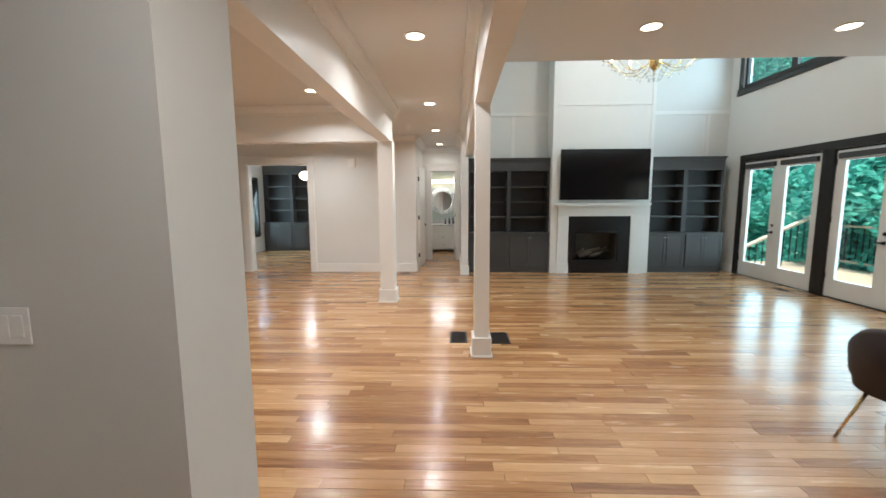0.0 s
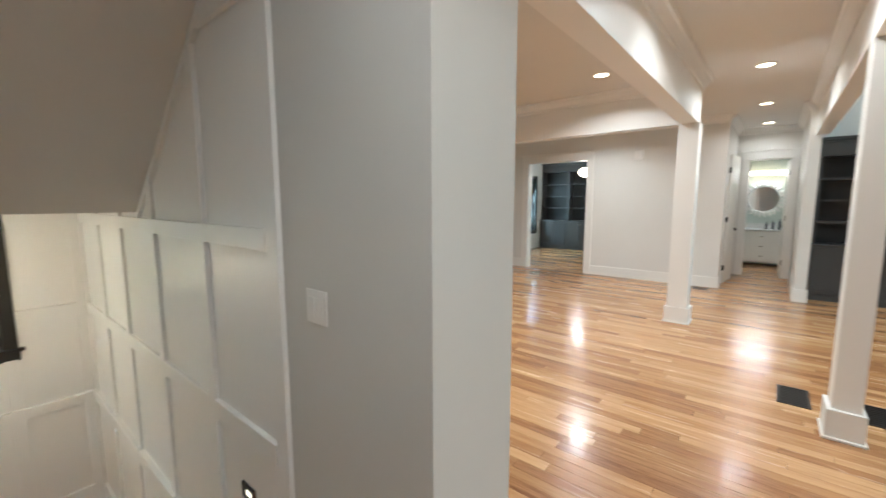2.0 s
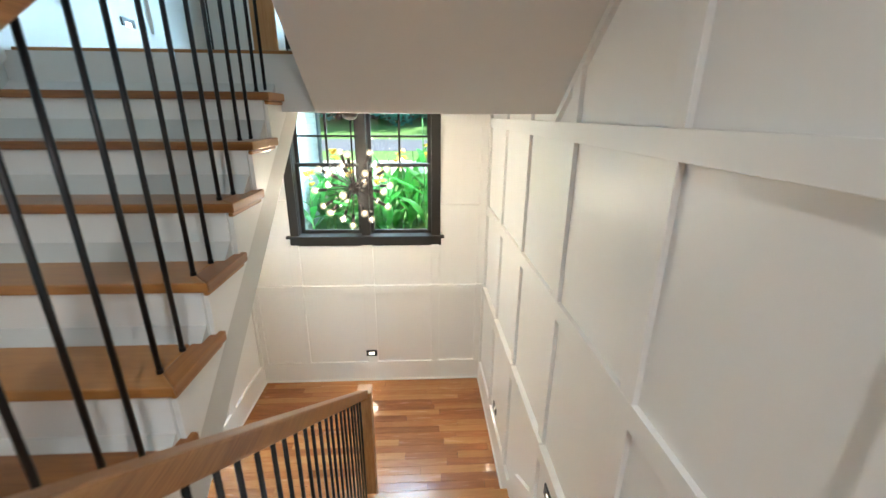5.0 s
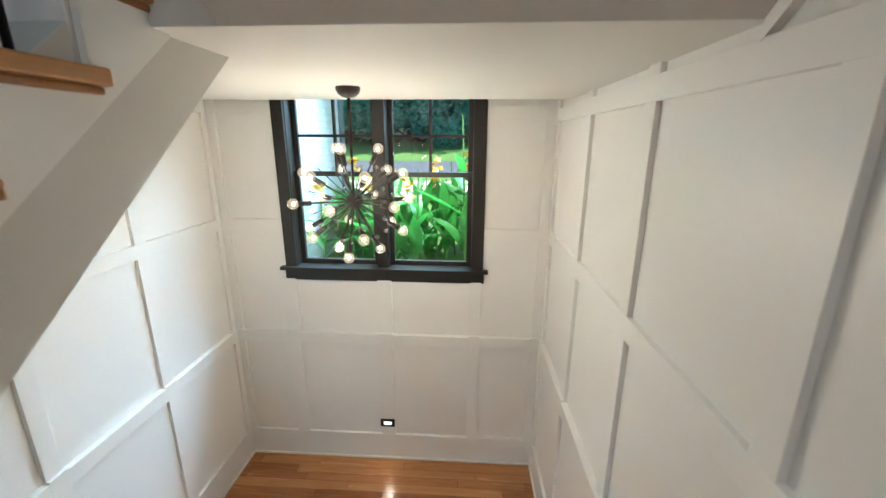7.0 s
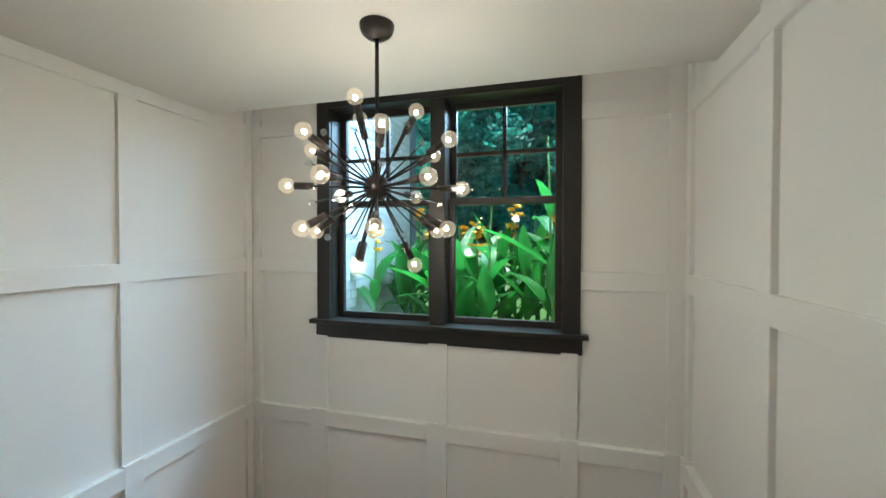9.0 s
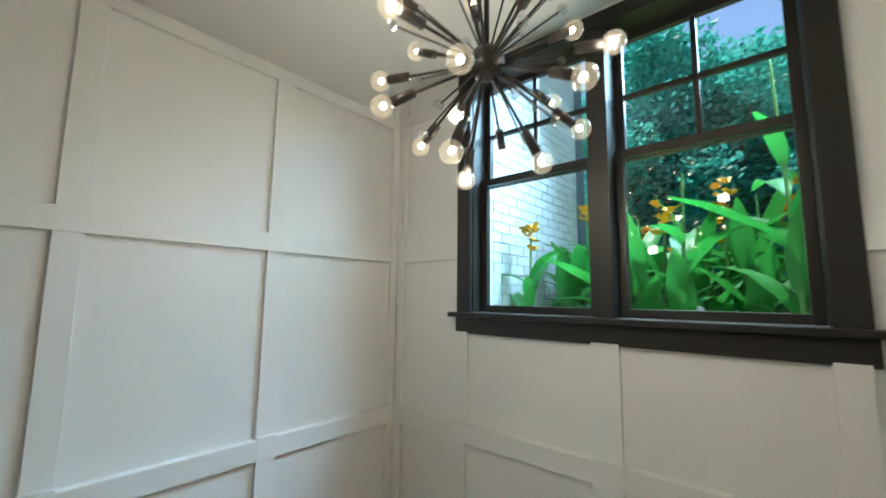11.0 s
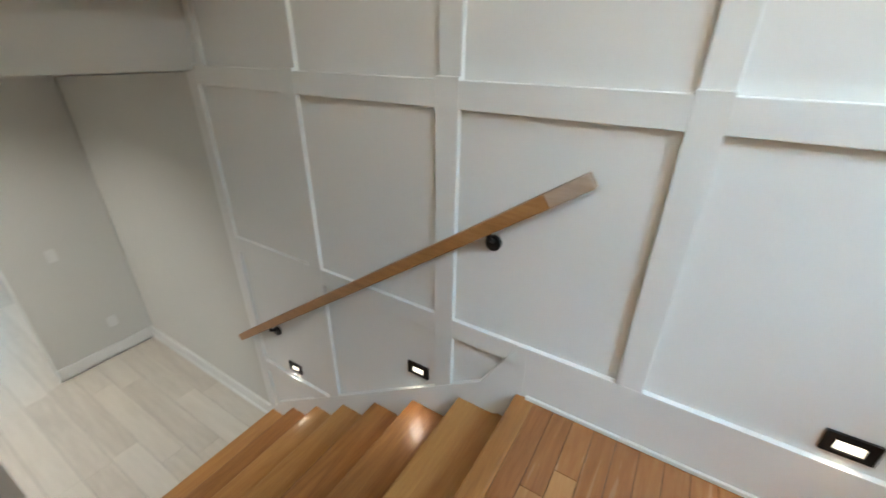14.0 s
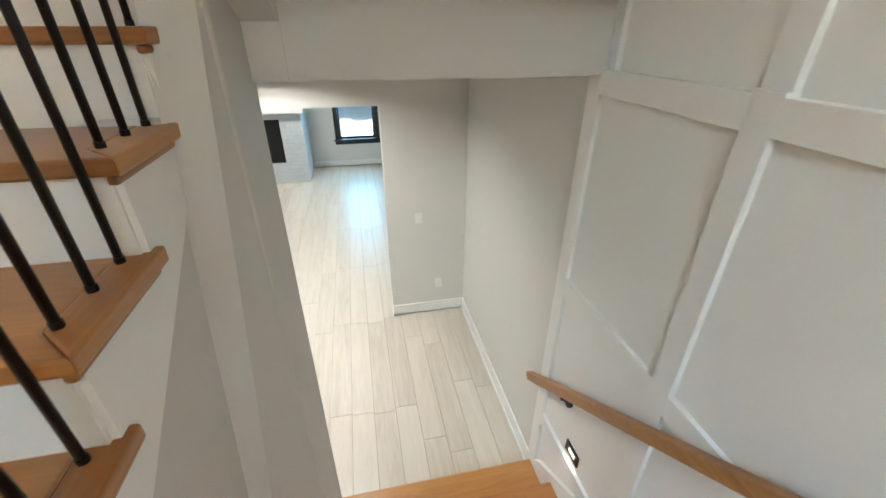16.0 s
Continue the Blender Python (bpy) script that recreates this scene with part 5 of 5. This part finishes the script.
struct("road", boxes((-28.0, -19.5, -60, 60, -0.07, -0.035)), mat("asphalt", (0.075, 0.09, 0.11), 0.85, var=0.15, scale=2, bump=0.2), "blue-grey asphalt road beyond the drive")
struct("lawn_bank", prism([(-28.0, -0.06), (-75.0, 4.6), (-75.0, -0.3), (-28.0, -0.3)], "y", -70, 70), M_GRASS, "green lawn rising beyond the road")


def leaf_mesh(name, length, width, bend, material, seed):
    width *= 0.72
    rng = random.Random(seed)
    bm = bmesh.new()
    n = 7
    rows = []
    for i in range(n + 1):
        f = i / n
        w = width * math.sin(math.pi * min(0.98, 0.04 + f * 0.95)) ** 0.75 * (1 - 0.25 * f)
        z = length * (f - bend * f * f * 0.35)
        y = length * bend * f * f * 0.75
        rows.append([bm.verts.new((s * w, y - abs(s) * w * 0.28 + rng.uniform(-0.006, 0.006), z)) for s in (-1, -0.5, 0, 0.5, 1)])
    for a, b in zip(rows, rows[1:]):
        for k in range(4):
            bm.faces.new((a[k], a[k + 1], b[k + 1], b[k]))
    return mesh_of(name, bm, material, True)


LEAVES = [leaf_mesh("leaf", 0.56, 0.115, 0.25, M_CANNA, 1), leaf_mesh("leaf", 0.62, 0.105, 0.6, M_CANNA, 2), leaf_mesh("leaf", 0.46, 0.10, 0.9, M_CANNA, 3), leaf_mesh("leaf", 0.70, 0.13, 0.15, M_CANNA, 4)]


def petals(bm, c, rng):
    for i in range(6):
        a = rng.uniform(0, math.tau)
        d = Vector((math.cos(a), math.sin(a), rng.uniform(0.1, 1.0))).normalized() * rng.uniform(0.035, 0.065)
        s = Vector((-d.y, d.x, 0)).normalized() * 0.014
        vs = [bm.verts.new(c + v) for v in (-s, s, d + s * 1.6, d - s * 1.6)]
        bm.faces.new(vs)


def canna(x, y, h, seed, flower=None):
    rng = random.Random(seed)
    g = -0.05
    t = empty("canna_plant", (x, y, g), "tall canna with broad bright green leaves" + (" and %s flowers" % flower if flower else ""), "plant", "cannas outside the stair window")
    top = Vector((x + rng.uniform(-0.06, 0.06), y + rng.uniform(-0.06, 0.06), g + h))
    part("stem", rod((x, y, g), top, 0.013, 6, r2=0.007), M_STEM, t)
    n = rng.randint(6, 9)
    a0 = rng.uniform(0, 6)
    for i in range(n):
        f = 0.10 + 0.62 * i / n
        p = Vector((x, y, g)).lerp(top, f)
        lf = new("leaf", LEAVES[rng.randrange(4)])
        lf.parent = t
        lf.matrix_parent_inverse = Matrix.Translation(-t.location)
        k = rng.uniform(0.5, 0.95)
        lf.matrix_basis = Matrix.LocRotScale(p, Euler((radians(-rng.uniform(8, 58)), 0, a0 + i * 2.4)), (k, k, k))
    if flower:
        bm = bmesh.new()
        for i in range(7):
            petals(bm, top + Vector((rng.uniform(-0.04, 0.04), rng.uniform(-0.04, 0.04), rng.uniform(-0.10, 0.10))), rng)
        part("flower", bm, M_YELLOW if flower == "yellow" else M_RED, t, flower + " flower spike")


rng = random.Random(11)
for i in range(42):
    r = i % 4
    x = -6.25 - 0.36 * r + rng.uniform(-0.14, 0.14)
    y = -0.80 + 1.95 * ((i * 0.618) % 1.0)
    hgt = rng.uniform(0.72, 1.12) + (0.45 if 0.30 < y < 0.8 and r == 0 else 0.0) - (0.15 if y < 0 else 0)
    canna(x, y, hgt, 100 + i, None if i % 3 else ("red" if i % 12 == 0 and y > 0.5 else "yellow"))

brickwall = struct("brick_wall", boxes((-7.55, -5.78, -1.15, -0.98, -0.3, 4.2)), M_MORTAR, "white painted brick wall beside the window")
part("corner_board", boxes((-7.68, -7.552, -1.18, -0.95, -0.3, 4.2)), mat("blue_grey_board", (0.10, 0.14, 0.18), 0.5), brickwall, "dark corner board")
BRK = mesh_of("brick", boxes((-0.0975, 0.0975, 0, 0.012, -0.031, 0.031)), M_BRICK)
for r in range(33):
    for k in range(9):
        x = -5.88 - 0.205 * k - (0.1 if r % 2 else 0)
        if x > -7.46:
            b = new("brick", BRK)
            b.parent = brickwall
            b.location = (x, -0.981, -0.12 + 0.072 * r)


def tree_meshes(seed, h, spread, leaves):
    rng = random.Random(seed)
    bm = bmesh.new()
    rod((0, 0, -0.3), (rng.uniform(-0.2, 0.2), rng.uniform(-0.2, 0.2), h * 0.62), 0.20, 9, bm, 0.09)
    tips = []
    for i in range(11):
        a, z = i * 2.4 + rng.uniform(-0.4, 0.4), h * rng.uniform(0.22, 0.6)
        tip = Vector((math.cos(a) * spread * rng.uniform(0.5, 0.95), math.sin(a) * spread * rng.uniform(0.5, 0.95), z + h * rng.uniform(0.08, 0.34)))
        rod((0, 0, z), tip, 0.06, 6, bm, 0.015)
        tips.append(tip)
    tips += [Vector((rng.uniform(-1, 1) * spread * 0.5, rng.uniform(-1, 1) * spread * 0.5, h * rng.uniform(0.55, 0.98))) for _ in range(9)]
    trunk = mesh_of("trunk", bm, M_BARK, True)
    verts, faces = [], []
    for i in range(leaves):
        c = tips[rng.randrange(len(tips))]
        r = spread * 0.34 * rng.random() ** 0.4
        d = Vector((rng.gauss(0, 1), rng.gauss(0, 1), rng.gauss(0, 0.8))).normalized()
        p = c + d * r
        s = rng.uniform(0.09, 0.19)
        u = Vector((rng.gauss(0, 1), rng.gauss(0, 1), rng.gauss(0, 0.6))).normalized() * s
        v = u.cross(Vector((rng.gauss(0, 1), rng.gauss(0, 1), rng.gauss(0, 1)))).normalized() * s * 0.5
        k = len(verts)
        verts += [p - u, p + v, p + u, p - v]
        faces.append((k, k + 1, k + 2, k + 3))
    me = bpy.data.meshes.new("crown")
    me.from_pydata(verts, [], faces)
    me.materials.append(M_LEAF)
    return trunk, me


TREES = [tree_meshes(1, 9.0, 3.4, 9000), tree_meshes(2, 11.5, 4.0, 11000), tree_meshes(3, 7.0, 3.0, 8000)]


def tree(x, y, z, kind, rz, k=1.0):
    t = empty("tree", (x, y, z), "leafy green broadleaf tree at the edge of the lawn", "tree", "trees around the house")
    for nme, me in zip(("trunk", "crown"), TREES[kind]):
        o = new(nme, me)
        o.parent = t
    t.rotation_euler = (0, 0, rz)
    t.scale = (k, k, k)


def wood_edge(x, y, kind, k, sink=0.0):
    """A tree of the western wood: across the road where the lawn lies open, nearer beside it."""
    far = y > -10
    xx = x - 19 if far else x
    tree(xx, y, -0.06 - sink + 0.099 * max(0.0, -28 - xx), kind, rng.uniform(0, 6), k * (1.6 if far else 1.0))


rng = random.Random(21)
for i in range(16):
    wood_edge(-19 - 3.2 * (i % 3) + rng.uniform(-1, 1), -17 + 2.6 * i + rng.uniform(-0.8, 0.8), i % 3, rng.uniform(0.85, 1.2))
for i in range(5):
    tree(-13.0 + rng.uniform(-1, 1), -16 - 2 * i if i % 2 else 5.5 + 2.6 * i, -0.05, 2, rng.uniform(0, 6), 0.9)
for i in range(18):
    tree(14.5 + 3.0 * (i % 3) + rng.uniform(-1, 1), -2 + 1.7 * i + rng.uniform(-0.8, 0.8), -3.15, i % 3, rng.uniform(0, 6), rng.uniform(1.0, 1.35))

for i in range(11):
    tree(11.0 + rng.uniform(-0.4, 1.2), 2.5 + 1.7 * i, -3.15, 2, rng.uniform(0, 6), rng.uniform(0.7, 0.85))


for i in range(15):
    wood_edge(-22.5 + rng.uniform(-1.5, 1.5), -19 + 2.5 * i, 2, rng.uniform(0.9, 1.15), 3.0 if i > 3 else 1.9)
for i in range(14):
    wood_edge(-20 - 4 * (i % 2) + rng.uniform(-1, 1), -9.9 + 1.6 * i, 2, rng.uniform(0.8, 1.0), 3.4)
for i in range(13):
    wood_edge(-29 + rng.uniform(-1.5, 1.5), -24 + 3.6 * i, i % 2, rng.uniform(1.1, 1.4))


def deck():
    d = struct("deck", boxes((5.99, 9.2, 0.0, 11.0, -0.25, -0.06)), M_DECK, "pale timber deck with a railing outside the doors")
    for i in range(36):
        y = 2.0 + 0.145 * i
        part("plank", boxes((5.99, 9.2, y, y + 0.138, -0.06, -0.035)), M_DECK, d)
    r = empty("deck_railing", (9.1, 6, -0.035), "pale timber deck railing with dark balusters", "railing")
    for y in (2.2, 4.4, 6.4, 8.2, 10.6):
        part("post", boxes((9.02, 9.13, y - 0.055, y + 0.055, -0.035, 2.9 if y in (4.4, 8.2) else 1.0)), M_DECK, r)
    part("top_rail", boxes((9.0, 9.15, 2.2, 10.6, 0.92, 0.965)), M_DECK, r)
    part("bottom_rail", boxes((9.05, 9.10, 2.2, 10.6, 0.08, 0.13)), M_DECK, r)
    for i in range(60):
        y = 2.3 + 0.138 * i
        part("baluster", boxes((9.066, 9.084, y - 0.009, y + 0.009, 0.13, 0.92)), M_BLACK, r)
    s = empty("stair_railing", (7.6, 9.9, 0), "sloping timber railing of the deck steps", "railing")
    part("top_rail", beam((6.4, 10.2, 0.15), (8.9, 10.2, 1.35), 0.12, 0.05), M_DECK, s)
    for i in range(14):
        x = 6.6 + 0.16 * i
        part("baluster", boxes((x - 0.009, x + 0.009, 10.19, 10.21, -0.06 if x < 6.7 else 0.25 + 0.48 * (x - 6.9) - 0.75, 0.12 + 0.48 * (x - 6.4))), M_BLACK, s)


deck()

# ---- floor boards, last ----


def planks(parent, rows, x0f, x1f, w, z, th, lens, near, m_near, m_far, seed, along="x", limit=300, gap=0.0012):
    rng = random.Random(seed)
    verts, faces = [], []
    count = 0
    quads = ((0, 3, 2, 1), (4, 5, 6, 7), (0, 1, 5, 4), (1, 2, 6, 5), (2, 3, 7, 6), (3, 0, 4, 7))
    for v0 in rows:
        a0, a1 = x0f(v0), x1f(v0)
        u = a0 - rng.uniform(0, lens[1])
        while u < a1:
            ln = rng.uniform(*lens)
            s, e = max(u, a0), min(u + ln, a1)
            u += ln
            if e - s < 0.02:
                continue
            c = [(s + gap, v0 + gap), (e - gap, v0 + gap), (e - gap, v0 + w - gap), (s + gap, v0 + w - gap)]
            if along == "y":
                c = [(q, p) for p, q in c][::-1]
            h = z + rng.uniform(-0.0003, 0.0)
            vs = [(p, q, h - th) for p, q in c] + [(p, q, h) for p, q in c]
            if near(c[0][0], c[0][1]) and count < limit:
                me = bpy.data.meshes.new("plank")
                me.from_pydata(vs, [], quads)
                me.materials.append(m_near)
                o = new("plank", me)
                o.parent = parent
                count += 1
            else:
                k = len(verts)
                verts += vs
                faces += [tuple(k + i for i in f) for f in quads]
    if verts:
        me = bpy.data.meshes.new("floor_boards")
        me.from_pydata(verts, [], faces)
        me.materials.append(m_far)
        o = new("floor_boards", me)
        o.parent = parent
        o["kind"] = "stuff"


PW = 0.0826
planks(slab, [-3.5 + PW * i for i in range(204)], lambda y: -6.98 if y > 1.65 else (R1N + 0.06 if y > 0.0 else -1.60), lambda y: 5.79 if y < 9.35 else 0.55, PW, 0.0, 0.018, (0.45, 1.7), lambda x, y: -2.0 < x < 3.0 and 2.0 < y < 5.9, M_FLOOR, M_FLOOR_FAR, 1)
landing = [o for o in scene.objects if o.name == "landing_slab"][0]
planks(landing, [WX + PW * i for i in range(24)], lambda x: SY, lambda x: (NY if x < D1_END - PW else 0.068), PW, LAND, 0.018, (0.4, 1.3), lambda x, y: True, M_FLOOR_Y, M_FLOOR_Y, 2, "y")
bslab = struct("floor_basement", boxes((-3.78, 6.3, SY, 2.6, BASE - 0.2, BASE - 0.008)), M_SUB_PALE, "pale grey oak vinyl plank floor")
planks(bslab, [SY + 0.182 * i for i in range(22)], lambda y: -1.68 if y < 0.06 else -3.7, lambda y: 6.29, 0.182, BASE, 0.008, (1.19, 1.22), lambda x, y: True, M_LVP, M_LVP_FAR, 3, gap=0.0016)
